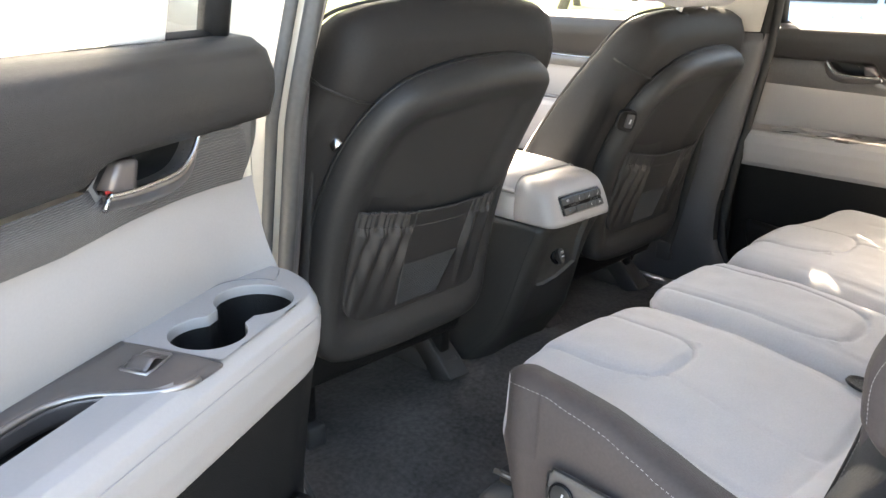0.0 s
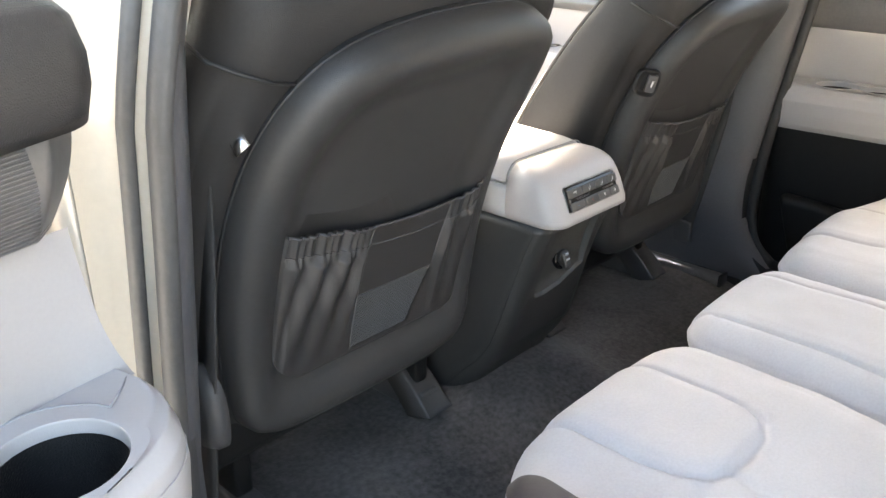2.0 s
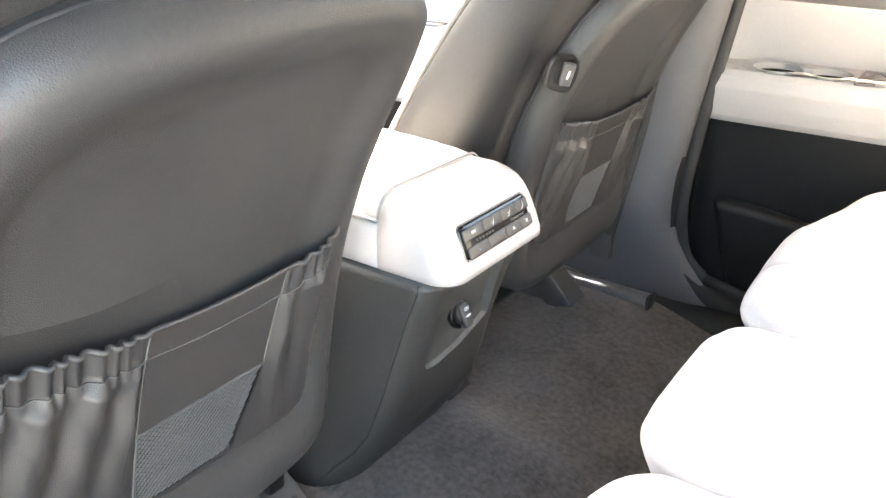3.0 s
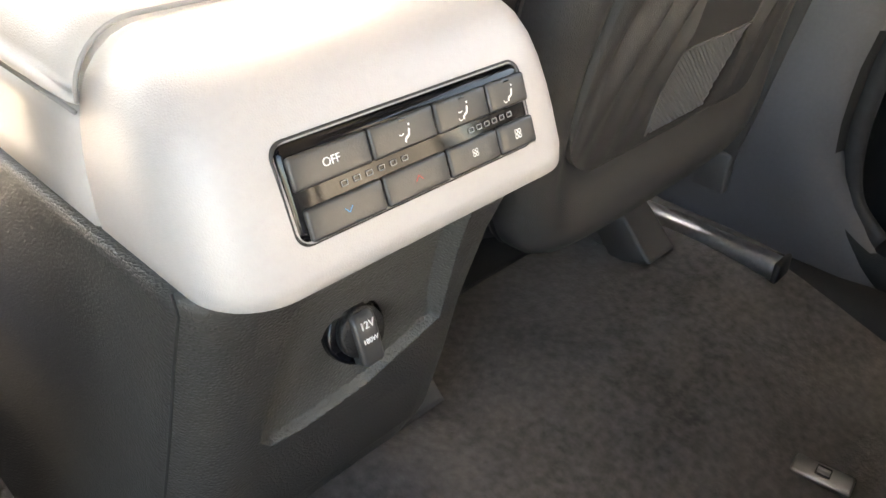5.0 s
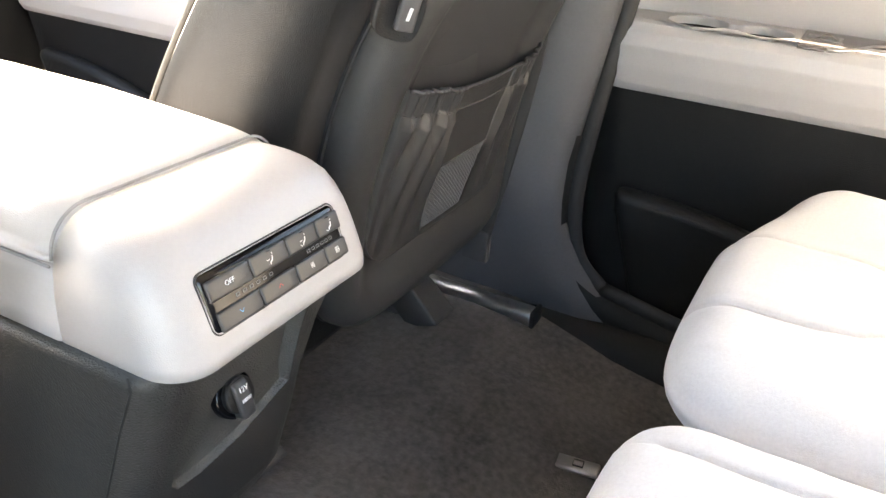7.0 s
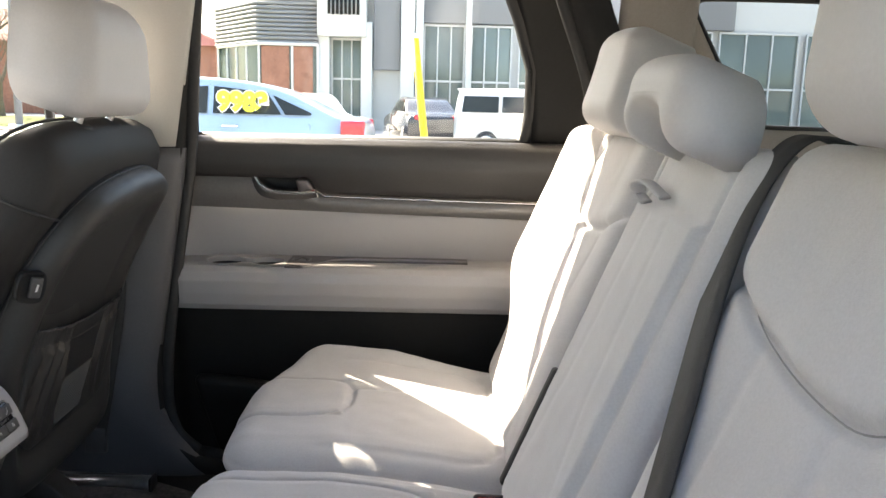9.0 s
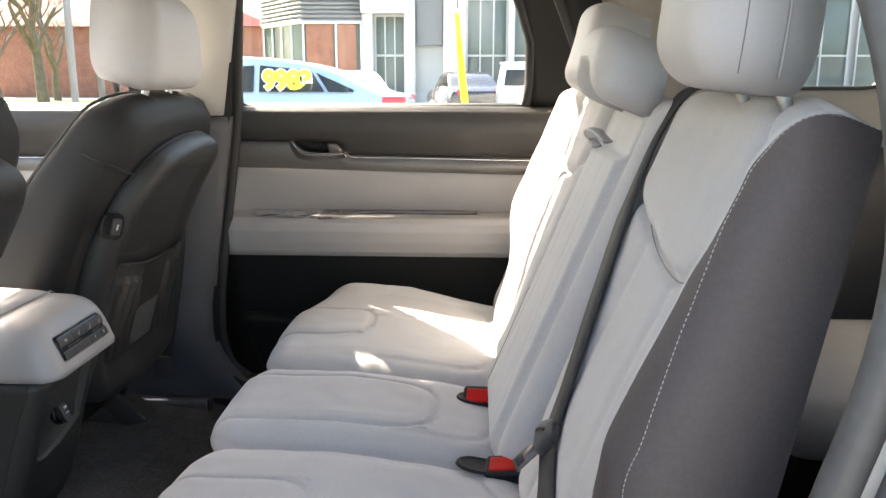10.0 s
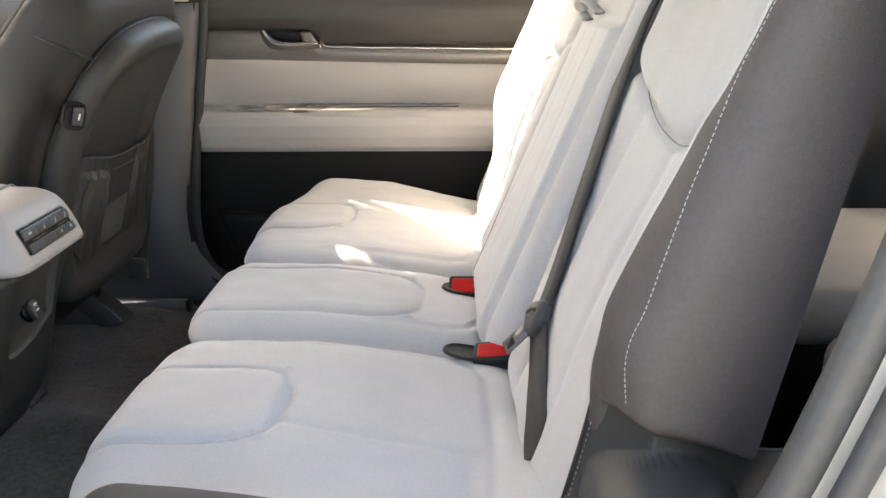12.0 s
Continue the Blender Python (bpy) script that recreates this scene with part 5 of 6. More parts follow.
def rear_back(x0, x1, out, top=0.545, lift=0.0, dark=None, path=None):
    """One rear backrest as a bmesh; out: -1 or 1 where its outer, bolstered side is."""
    cx = (x0 + x1) / 2
    hw = (x1 - x0) / 2
    def fn(u, v, w):
        d = (u - cx) / hw
        if dark:
            e, inset = u - x0, dark_edge(v)
            side = max(0, 1 - e / 0.038)
            u = x0 + e * inset / 0.038 if e < 0.038 else (x0 + inset + (e - 0.038) * (0.19 - inset) / (0.19 - 0.038) if e < 0.19 else u)
        if dark and w < -0.0381:
            if v > 0.4:
                v -= 0.028 * max(0, (d * out - 0.35) / 0.65) * (v - 0.4) / 0.145
            p = rback(u, v, -0.014 - 0.21 * max(0, 0.52 - v))
            p.x += 0.045 * side * max(0, min(1, (side_foot(p.y) - p.z) / 0.014))
            return p
        if v > 0.4:
            v -= 0.028 * max(0, (d * out - 0.35) / 0.65) * (v - 0.4) / 0.145
        if w > -0.06:
            yoke = [(cx + out * hw * a, b) for a, b in YOKE]
            dd = to_line(u, v, yoke)
            w += groove(dd, 0.0060, 0.011)
            dl = d * out
            line = 9
            for (a, b), (c, e) in zip(YOKE[:7], YOKE[1:8]):
                if a <= dl <= c:
                    line = b + (e - b) * (dl - a) / (c - a)
            w += 0.006 * min(1, dd / 0.02) if v > line else 0.0
            inner = [(cx - out * hw * 0.55, 0.02), (cx - out * hw * 0.50, 0.20), (cx - out * hw * 0.55, 0.37)]
            inner2 = [(cx + out * hw * 0.16, 0.02), (cx + out * hw * 0.13, 0.22), (cx + out * hw * 0.06, 0.352)]
            w += groove(to_line(u, v, inner), 0.009, 0.0030) + groove(to_line(u, v, inner2), 0.009, 0.0030)
            q = max(0, min(1, (abs(d) - 0.42) / 0.42))
            w += 0.047 * q * q * (3 - 2 * q) * (lower_fade(v) if d * out > 0 else 0.25 * min(1, 0.35 + 2.2 * max(0, v))) + lift
            w += 0.012 * math.exp(-((v - 0.20) / 0.12) ** 2) * (1 - d * d)
            w += 0.001 * noise.noise((u * 28, v * 28, 5))
        p = rback(u, v, w)
        if dark:
            p.x += 0.045 * side * max(0, min(1, (side_foot(p.y) - p.z) / 0.014))
        return p
    if path is not None:
        for v in [0.188 + (top - 0.1884) * i / 100 for i in range(101)]:
            f = max(0, min(1, (0.41 - v) / 0.16))
            e = min(0.034, 0.038 * (0.027 - 0.016 * f) / dark_edge(v)) if v < 0.46 else 0.034
            high = max(0, 1 - (top - v) / 0.038)
            q = min(1, math.hypot(1 - e / 0.038, high))
            path.append(fn(x0 + e, v, -0.038 + 0.038 * math.sqrt(1 - q * q)) + Vector((-0.0006, 0, 0.0006 * high)))
        path.append(fn(x0 + 0.034, top, -0.125) + Vector((-0.0006, 0, 0.0006)))
    return pad(x0, x1, -0.02, top, 0.0, 0.038, fn, n=(130, 120), k=7, base=-0.125, other=dark)




seam_path = []
light, dark = split(rear_back(-0.642, -0.195, -1, dark=lambda u, v: u < -0.604, path=seam_path))
bk = part("backrest", light, SUEDE, bench, "light grey suede backrest")
# grey rod in the groove: the crease's shade put in as colour
part("yoke_seam_shade", rod(yoke_seam_shade(-0.4185, 0.2235, -1, -0.0030), 0.0008, 6), SEAM, bench)
part("back_side", dark, LEATHER, bench, "charcoal leather backrest side")
part("back_stitching", stitches(seam_path, 0.0026, 0.0018, 0.0004), THREAD, bench, "white contrast stitching", smooth=False)
part("backrest", rear_back(0.128, 0.625, 1, 0.535, 0.022), SUEDE, wide_right, "light grey suede backrest")


part("gap_trim", pad(0.116, 0.136, -0.01, 0.175, 0.034, 0.006, rback, n=(3, 12), k=3, base=-0.02), RUBBER, wide_right, "black filler between the backs")


# middle back with the folding armrest
def mid_fn(u, v, w):
    if w > -0.05:
        w += groove(min(abs(u - 0.085), abs(u + 0.145)), 0.005, 0.007) + groove(to_line(u, v, [(-0.145, 0.435), (0.085, 0.435)]), 0.004, 0.008 if v < 0.5 else 0)
        w += 0.012 * max(0, min(1, (u + 0.151) / 0.012, (0.091 - u) / 0.012, (0.441 - v) / 0.012))
        w += groove(to_line(u, v, [(-0.12, 0.05), (-0.075, 0.20), (-0.06, 0.42)]), 0.008, 0.0012) + groove(to_line(u, v, [(0.06, 0.05), (0.03, 0.20), (0.015, 0.42)]), 0.008, 0.0012)
        w += 0.001 * noise.noise((u * 28, v * 28, 9))
    return rback(u, v, w)
part("middle_back", pad(-0.192, 0.125, -0.02, 0.528, 0.030, 0.035, mid_fn, n=(60, 64), k=6, base=-0.12), SUEDE, bench, "light grey folding armrest back")
part("pull_strap", rod(curve_points([rback(-0.005, 0.443, 0.038), rback(0.02, 0.452, 0.056), rback(0.045, 0.447, 0.060), rback(0.062, 0.438, 0.05), rback(0.05, 0.43, 0.04)], 6), 0.010, 8, 0.35), SUEDE_WARM, bench, "light grey pull strap")


def headrest(cx, v0, hw, hh, depth, parent, notch=False, ahead=0.0, up=RB, r=0.036, rear=0.4, taper=0.14, seams=False):
    ahd = Vector((0, up.z, -up.y))
    foot = rback(0, v0, ahead - depth * 0.25)
    def fn(u, v, w):
        q = (v - v0) / hh
        bend = 0.02 * q * q
        uu = cx + (u - cx) * (1 - taper * max(0, q) ** 2.4)
        vv = v
        if notch and q < 0.5:
            vv += max(0, 0.035 * (1 - ((u - cx) / (hw * 0.62)) ** 4)) * (1 - q * 2) if abs(u - cx) < hw * 0.62 else 0
        if w > 0:
            w += 0.012 * (1 - ((u - cx) / hw) ** 2)
        return foot + Vector((uu, 0, 0)) + up * (vv - v0) + ahd * (w + bend)
    ob = part("headrest", pad(cx - hw, cx + hw, v0, v0 + hh, depth * 0.6, r, fn, n=(44, 26), k=8, base=-depth * rear), SUEDE_WARM, parent, "light grey leather headrest")
    # two seams run up each side: a stitched one on the front edge, a piped one behind it
    for s in (-1, 1) if seams else ():
        c = 0.40
        one, two = [], []
        for i in range(25):
            v = v0 + hh * (0.06 + 0.82 * i / 24)
            one.append(fn(cx + s * (hw - r * (1 - math.sqrt(1 - c * c)) + 0.0002), v, depth * 0.6 - r * (1 - c)))
            two.append(fn(cx + s * (hw + 0.0002), v, depth * 0.6 - r - 0.012))
        # grey dashes along the seam: shade of its puckers put in as colour
        part("stitching", stitches(one, 0.0022, 0.0030, 0.0006), SEAM, ob, "stitched seam with shaded puckers", smooth=False)
        part("seam", rod(one, 0.0005, 6), SEAM, ob)
        part("piping", rod(two, 0.0014, 8), SUEDE_WARM, ob, "light grey piping")
        part("seam", rod([p + Vector((s * 0.0002, 0.0016, 0)) for p in two], 0.0006, 6), SEAM, ob)
    for s in (-1, 1):
        part("headrest_post", rod([rback(cx + s * 0.055, v0 - 0.03, -0.03), rback(cx + s * 0.055, v0 + 0.03, 0.02 if seams else -0.03)], 0.006, 10), STEEL, ob)
        part("post_collar", disc(rback(cx + s * 0.055, v0 - 0.022, -0.022 if seams else -0.03), RB, 0.014, 0.010), RUBBER, ob)
    return ob


UPRIGHT = Vector((0, -0.14, 0.99)).normalized()
headrest(-0.423, 0.532, 0.104, 0.212, 0.094, bench, ahead=0.050, up=UPRIGHT, r=0.046, rear=0.30, taper=0.36, seams=True)
headrest(-0.043, 0.490, 0.118, 0.094, 0.085, bench, True, 0.078)
headrest(0.375, 0.508, 0.130, 0.155, 0.10, wide_right, ahead=0.05)

# black trim between bench, wheel arch and door opening
arch = thing("wheel_arch_trim", "black plastic wheel arch cover beside the rear bench", "trim")
def arch_front(z):
    """How far forward the cover reaches at a height, with the step beside the cushion."""
    k = max(0, min(1, (0.884 - z) / 0.012))
    return 0.121 + 0.020 * (max(0, 1.005 - z) / 0.1) ** 1.2 + 0.022 * k * k * (3 - 2 * k) + 0.04 * max(0, (0.80 - z) / 0.24)


def arch_point(s, t):
    z = 0.56 + 0.450 * t
    front = arch_front(z)
    y = -0.17 + (front + 0.17) * (1 - (1 - s) ** 1.35)
    z -= t ** 6 * 0.034 * max(0, min(1, (0.100 - y) / 0.08))
    lean = 0.12 * max(0, 0.93 - z) + 2.2 * max(0, 0.875 - z) ** 2
    if z > 0.925:
        d = 0.054 - math.hypot(y - 0.074, 1.05 * (z - 0.922))
    else:
        d = min(0.128 + lean - y, y - 0.024 + 0.8 * (0.925 - z))
    q = max(0, min(1, (d + 0.002) / (0.042 + 0.25 * min(0.10, max(0, 0.925 - z)))))
    bump = (1 - (1 - q) ** 2.2) ** 0.75
    roll = 0.048 * max(0, 1 - (front - y) / 0.040) ** 1.5 * max(0, min(1, (z - 0.85) / 0.04))
    return Vector((-0.624 - 0.090 * bump + roll, y + 0.020 * bump * max(0, min(1, (z - 0.85) / 0.06)), z))
part("arch_cover", sheet(arch_point, 150, 180, 0.004), ARCH, arch, "dark grey moulded cover with a rounded hump")
part("cover_edge", rod([arch_point(1, t / 60) + Vector((-0.001, 0.001, 0)) for t in range(18, 59)], 0.0014, 6), RUBBER, arch)
part("cover_stitching", stitches([arch_point(0.97, t / 80) + Vector((-0.0008, 0.0008, 0)) for t in range(60, 78)], 0.0026, 0.0026, 0.0004), THREAD, arch, "pale stitching", smooth=False)

# third row, seen past the bench
for cx in (-0.33, 0.33):
    third = thing("third_row_seat", "light grey third row seat behind the bench", "seat", "third row seats")
    part("cushion", pad(cx - 0.27, cx + 0.27, -0.75, -0.30, 0.09, 0.04, lambda u, v, w: Vector((u, v, 0.74 + w)), n=(12, 12)), SUEDE, third)
    part("backrest", pad(cx - 0.27, cx + 0.27, 0, 0.5, 0.05, 0.045, lambda u, v, w: Vector((u, -0.78 - 0.36 * v + 0.93 * w, 0.80 + 0.93 * v + 0.36 * w)), n=(12, 12), base=-0.06), SUEDE, third)
    part("base", box(cx - 0.26, cx + 0.26, -0.75, -0.32, 0.51, 0.745, 0.02), PLASTIC, third, "black seat base")

# ---- belts ----
def ribbon(pts, wide, thick=0.0016, across=(1, 0, 0)):
    loops = []
    P = [Vector(p) for p in pts]
    for i, p in enumerate(P):
        d = (P[min(i + 1, len(P) - 1)] - P[max(i - 1, 0)]).normalized()
        a = Vector(across)
        a = (a - d * a.dot(d)).normalized()
        nrm = d.cross(a).normalized()
        loops.append([p + a * wide / 2 + nrm * thick, p - a * wide / 2 + nrm * thick, p - a * wide / 2 - nrm * thick, p + a * wide / 2 - nrm * thick])
    return loft(loops)


belt = thing("seat_belt", "grey rear seat belt lying over the backrest", "seat belt")
part("webbing", ribbon(curve_points([rback(-0.176, 0.545, -0.09), rback(-0.178, 0.552, -0.03), rback(-0.182, 0.535, 0.006), rback(-0.180, 0.475, 0.018), rback(-0.200, 0.384, 0.018), rback(-0.262, 0.256, 0.018), rback(-0.298, 0.155, 0.014), rback(-0.312, 0.108, 0.014)], 8), 0.046), WEBBING, belt, "grey webbing")
part("lap_webbing", ribbon(curve_points([rback(-0.312, 0.108, 0.013), rback(-0.350, 0.092, 0.011), rback(-0.395, 0.073, 0.009), rback(-0.435, 0.052, 0.004), rback(-0.465, 0.030, -0.004)], 8), 0.040, across=(0.35, -0.35, 0.9)), WEBBING, belt, "grey lap webbing")
def on_guide(u, v, w):
    """A place on the belt's tongue guide: u along the fold, v across it, w out of the back."""
    return rback(-0.316 + 0.82 * u + 0.45 * v, 0.108 - 0.45 * u + 0.85 * v, 0.016 + w)
part("tongue_guide", puff(outline([(-0.030, 0.004), (-0.022, 0.020), (0.0, 0.024), (0.022, 0.020), (0.030, 0.004), (0.020, -0.012), (0.0, -0.020), (-0.020, -0.012)], 4), [(0.0, -0.006), (0.0, 0.004), (0.003, 0.008), (0.009, 0.010)], on_guide, 2), PLASTIC_GREY, belt, "grey plastic tongue guide")
part("guide_slot", ribbon([on_guide(-0.020, 0.008, 0.0105), on_guide(0.0, 0.011, 0.0112), on_guide(0.020, 0.008, 0.0105)], 0.004, 0.0006, across=(0, -0.3, 0.9)), RUBBER, belt)
TA, TB = on_guide(0.004, -0.014, 0.008), on_guide(0.004, -0.014, 0.008) + Vector((0.004, 0.030, -0.034))
def on_tongue(u, v, w):
    d = (TB - TA).normalized()
    a = Vector((0.92, 0.30, 0.25))
    a = (a - d * a.dot(d)).normalized()
    return TA + d * v + a * u + d.cross(a) * w
part("tongue", pad(-0.0095, 0.0095, 0.0, 0.034, 0.0014, 0.001, on_tongue, n=(4, 8), k=2, base=-0.0014), PLATE, belt, "steel latch tongue")
for w in (0.0017, -0.0017):
    part("tongue_slot", pad(-0.0055, 0.0055, 0.018, 0.030, w + 0.0002, 0.0001, on_tongue, n=(2, 2), k=1, base=w - 0.0002), RUBBER, belt)
def buckle(at, face, well):
    """A belt buckle: face is the way its red button looks; well: the cushion hole beside it, as (x, y, half length)."""
    bk = thing("buckle", "black seat belt buckle with red release button", "buckle", "belt buckles")
    n = Vector(face).normalized()
    a = Vector((0.10, 1, 0.05))
    a = (a - n * a.dot(n)).normalized()
    b = n.cross(a)
    on = lambda u, v, w: Vector(at) + a * u + b * v + n * w
    body = part("buckle_body", pad(-0.029, 0.029, -0.019, 0.019, 0.0, 0.006, on, n=(8, 6), k=4, base=-0.055), PLASTIC, bk)
    part("release_button", pad(-0.0225, 0.0225, -0.0125, 0.0125, 0.0022, 0.003, on, n=(6, 5), k=3, base=-0.002, bulge=-0.0012), RED, body, "red release button")
    part("buckle_seam", rod([on(u, v, -0.016) for u, v in ((-0.0292, -0.017), (-0.0292, 0.017))], 0.0008, 6), RUBBER, body)
    x, y, hl = well
    rim = [(0.024 * math.cos(q), (hl - 0.024 if math.sin(q) > 0 else -(hl - 0.024)) + 0.024 * math.sin(q)) for q in [math.pi * 2 * k / 32 for k in range(32)]]
    lift = lambda u, v, w: Vector((x + u * 0.8, y + v, cushion_top(x, y + v) + w))
    part("buckle_well", loft([[lift(u * f, v * f, w) for u, v in rim] for f, w in ((1.10, 0.001), (1.05, 0.0048), (1.0, 0.0050), (0.94, 0.0034), (0.86, 0.0028), (0.02, 0.0028))], caps=False), PLASTIC, bk, "black buckle well")


buckle((0.040, 0.214, 0.851), (-0.66, 0.20, 0.72), (0.045, 0.206, 0.042))
buckle((-0.190, 0.180, 0.850), (-0.30, 0.22, 0.92), (-0.182, 0.196, 0.047))
fb = thing("pillar_belt", "grey front belt running down beside the pillar", "seat belt")
part("webbing", ribbon(curve_points([(0.655, 0.93, 1.30), (0.66, 0.935, 1.0), (0.657, 0.965, 0.80), (0.656, 0.988, 0.68), (0.654, 0.992, 0.64)], 6), 0.046, across=(0.2, 1, 0)), WEBBING, fb)
part("anchor", box(0.648, 0.664, 0.967, 1.012, 0.632, 0.686, 0.004), PLASTIC_GREY, fb, "grey anchor cover")
lb = thing("driver_belt", "grey front belt with its steel tongue beside the driver seat", "seat belt")
part("webbing", ribbon(curve_points([(-0.640, 0.96, 1.42), (-0.636, 0.93, 1.27), (-0.634, 0.91, 1.19), (-0.640, 0.91, 1.05), (-0.662, 0.92, 0.8), (-0.665, 0.95, 0.6)], 6), 0.046, across=(0.2, 1, 0)), WEBBING, lb)
part("tongue_guide", rod(curve_points([(-0.632, 0.905, 1.196), (-0.626, 0.888, 1.182), (-0.622, 0.873, 1.168)], 4), 0.010, 8, 0.6), RUBBER, lb, "black tongue guide")
part("tongue", ribbon([(-0.622, 0.875, 1.170), (-0.624, 0.860, 1.162), (-0.628, 0.842, 1.152)], 0.018, 0.0014, across=(0.5, -0.4, 0.6)), CHROME, lb, "steel tongue")

# metal strip at the foot of the pillar
strip = thing("sill_strip", "bright metal strip at the pillar's foot", "trim")
part("strip_body", loft([[Vector((x, y, z + (0.0 if y > 0.9 else 0.0))) for x, z in ((0.640, 0.552), (0.640, 0.570), (0.646, 0.577), (0.664, 0.577), (0.671, 0.570), (0.671, 0.552))] for y in (0.880, 0.884, 0.97, 1.085)]), STEEL, strip)
part("strip_end", box(0.637, 0.674, 0.872, 0.880, 0.550, 0.580, 0.003), RUBBER, strip, "dark end cap")

# floor hook
hook = thing("floor_anchor", "grey steel floor anchor plate on the carpet", "anchor", at=(0.422, 0.714, floor_height(0.422, 0.714) + 0.003))
part("plate", box(-0.013, 0.013, -0.028, 0.028, -0.003, 0.004, 0.003), SATIN, hook, "grey steel plate")
part("slot", box(-0.006, 0.007, -0.007, 0.007, 0.003, 0.006, 0.001), RUBBER, hook)
part("hook", box(-0.005, -0.001, -0.006, 0.006, 0.004, 0.011, 0.001), SATIN, hook)
hook.rotation_euler = (0, 0, radians(8))


# ---- outside ----
ASPHALT = material("pale worn concrete", (0.42, 0.41, 0.39), 0.9, grain=0.6, size=60, vary=0.15, patch=0.4)
GRASS = material("spring grass", (0.105, 0.125, 0.014), 0.95, grain=0.6, size=30, vary=0.4, patch=0.7)
WALL_PALE = material("pale metal cladding", (0.62, 0.61, 0.59), 0.5, vary=0.04, patch=0.3)
WALL_GREY = material("grey cladding", (0.22, 0.22, 0.23), 0.5, vary=0.06, patch=0.3)
BRICK = material("red brick", (0.33, 0.15, 0.10), 0.9, vary=0.25, patch=2, grain=0.4, size=20)
SHOP_GLASS = material("shop window", (0.16, 0.19, 0.17), 0.12, vary=0.5, patch=0.25)
BLUE_PAINT = material("pale blue car paint", (0.36, 0.47, 0.58), 0.3, metal=0.3, vary=0.03, coat=0.7)
BLACK_PAINT = material("black car paint", (0.03, 0.03, 0.035), 0.25, vary=0.1, coat=0.8)
WHITE_PAINT = material("white car paint", (0.72, 0.72, 0.72), 0.3, vary=0.03, coat=0.6)
CAR_GLASS = material("car glass", (0.05, 0.06, 0.06), 0.08, vary=0.2)
YELLOW = material("yellow paint", (0.75, 0.52, 0.02), 0.5, vary=0.1)
NEON = material("neon yellow paint", (0.80, 0.85, 0.05), 0.6, vary=0.05)
LAMP_RED = material("red lamp lens", (0.45, 0.02, 0.03), 0.15, vary=0.1, coat=0.5)
BARK = material("tree bark", (0.20, 0.155, 0.11), 0.95, grain=0.8, size=40, vary=0.35, patch=3)
ROOF_RED = material("red roof", (0.30, 0.09, 0.07), 0.8, vary=0.2)

ground = tagged(part("ground", sheet(lambda s, t: Vector((-400 + 800 * s, -400 + 800 * t, 0.0)), 40, 40), ASPHALT), "pale concrete parking lot", "ground", kind="structure")
lawn = tagged(part("grass", sheet(lambda s, t: Vector((6.5 + 40 * s, 10.5 + 30 * t + 1.5 * math.sin(9 * s), 0.06)), 20, 6, 0.05), GRASS), "strip of spring grass", "grass", kind="structure")


def vehicle(name, label, paint, profile, width, at, turn, glass, wheels, lamps=()):
    """A car from its side profile (lengthways, height); glass: side windows as lists of points."""
    v = thing(name, label, "car", "parked cars")
    hw = width / 2
    def inward(z):
        return 0.0 if z < 0.85 else 0.32 * (z - 0.85)
    line = [(p.x, p.y) for p in curve_points([(a, b, 0) for a, b in profile], 6)]
    low = [(a, 0.22) for a, b in reversed(line[::6])]
    loops = []
    for f in (-1, -0.97, -0.88, 0.88, 0.97, 1):
        k = {1: 0.05, 0.97: 0.02, 0.88: 0.0}[abs(f)]
        loops.append([Vector((f * (hw - inward(b)), a, max(0.22, b - k))) for a, b in line + low])
    part("body", loft(loops), paint, v)
    for poly in glass:
        for s in (-1, 1):
            bm = bmesh.new()
            bm.faces.new([bm.verts.new((s * (hw - inward(z) + 0.006), y, z)) for y, z in poly])
            bmesh.ops.solidify(bm, geom=bm.faces[:], thickness=0.004)
            part("side_window", bm, CAR_GLASS, v, smooth=False)
    for y in wheels:
        for s in (-1, 1):
            tyre = part("wheel", disc((s * (hw - 0.20), y, 0.32), (s, 0, 0), 0.32, 0.21, 28), RUBBER, v)
            part("rim", disc((s * (hw + 0.0), y, 0.32), (s, 0, 0), 0.21, 0.02, 20), CHROME, tyre, "alloy rim")
    for (x, y0, y1, z0, z1, mat, nm) in lamps:
        part(nm, box(x - 0.10, x + 0.10, y0, y1, z0, z1, 0.02), mat, v)
    v.matrix_world = Matrix.Translation(at) @ Matrix.Rotation(radians(turn), 4, "Z")
    return v


SEDAN_TALL = [(-2.35, 0.55), (-2.33, 1.05), (-2.0, 1.15), (-1.85, 1.19), (-1.15, 1.50), (-0.3, 1.63), (0.5, 1.58), (1.15, 1.18), (1.3, 1.10), (2.1, 0.95), (2.35, 0.75), (2.38, 0.5)]
TALL_GLASS = [[(-0.22, 1.16), (0.95, 1.16), (0.55, 1.46), (-0.22, 1.52)], [(-0.30, 1.16), (-0.30, 1.52), (-1.02, 1.45), (-1.22, 1.16)], [(-1.27, 1.16), (-1.09, 1.42), (-1.62, 1.19), (-1.62, 1.16)]]
SEDAN = [(-2.35, 0.55), (-2.33, 0.95), (-1.75, 1.06), (-1.55, 1.09), (-0.85, 1.45), (-0.2, 1.55), (0.5, 1.50), (1.15, 1.12), (1.3, 1.05), (2.1, 0.92), (2.35, 0.75), (2.38, 0.5)]
SEDAN_GLASS = [[(-0.06, 1.10), (0.95, 1.10), (0.55, 1.38), (-0.06, 1.43)], [(-0.12, 1.10), (-0.12, 1.43), (-0.68, 1.39), (-0.78, 1.10)], [(-0.82, 1.10), (-0.75, 1.36), (-1.25, 1.13), (-1.25, 1.10)]]
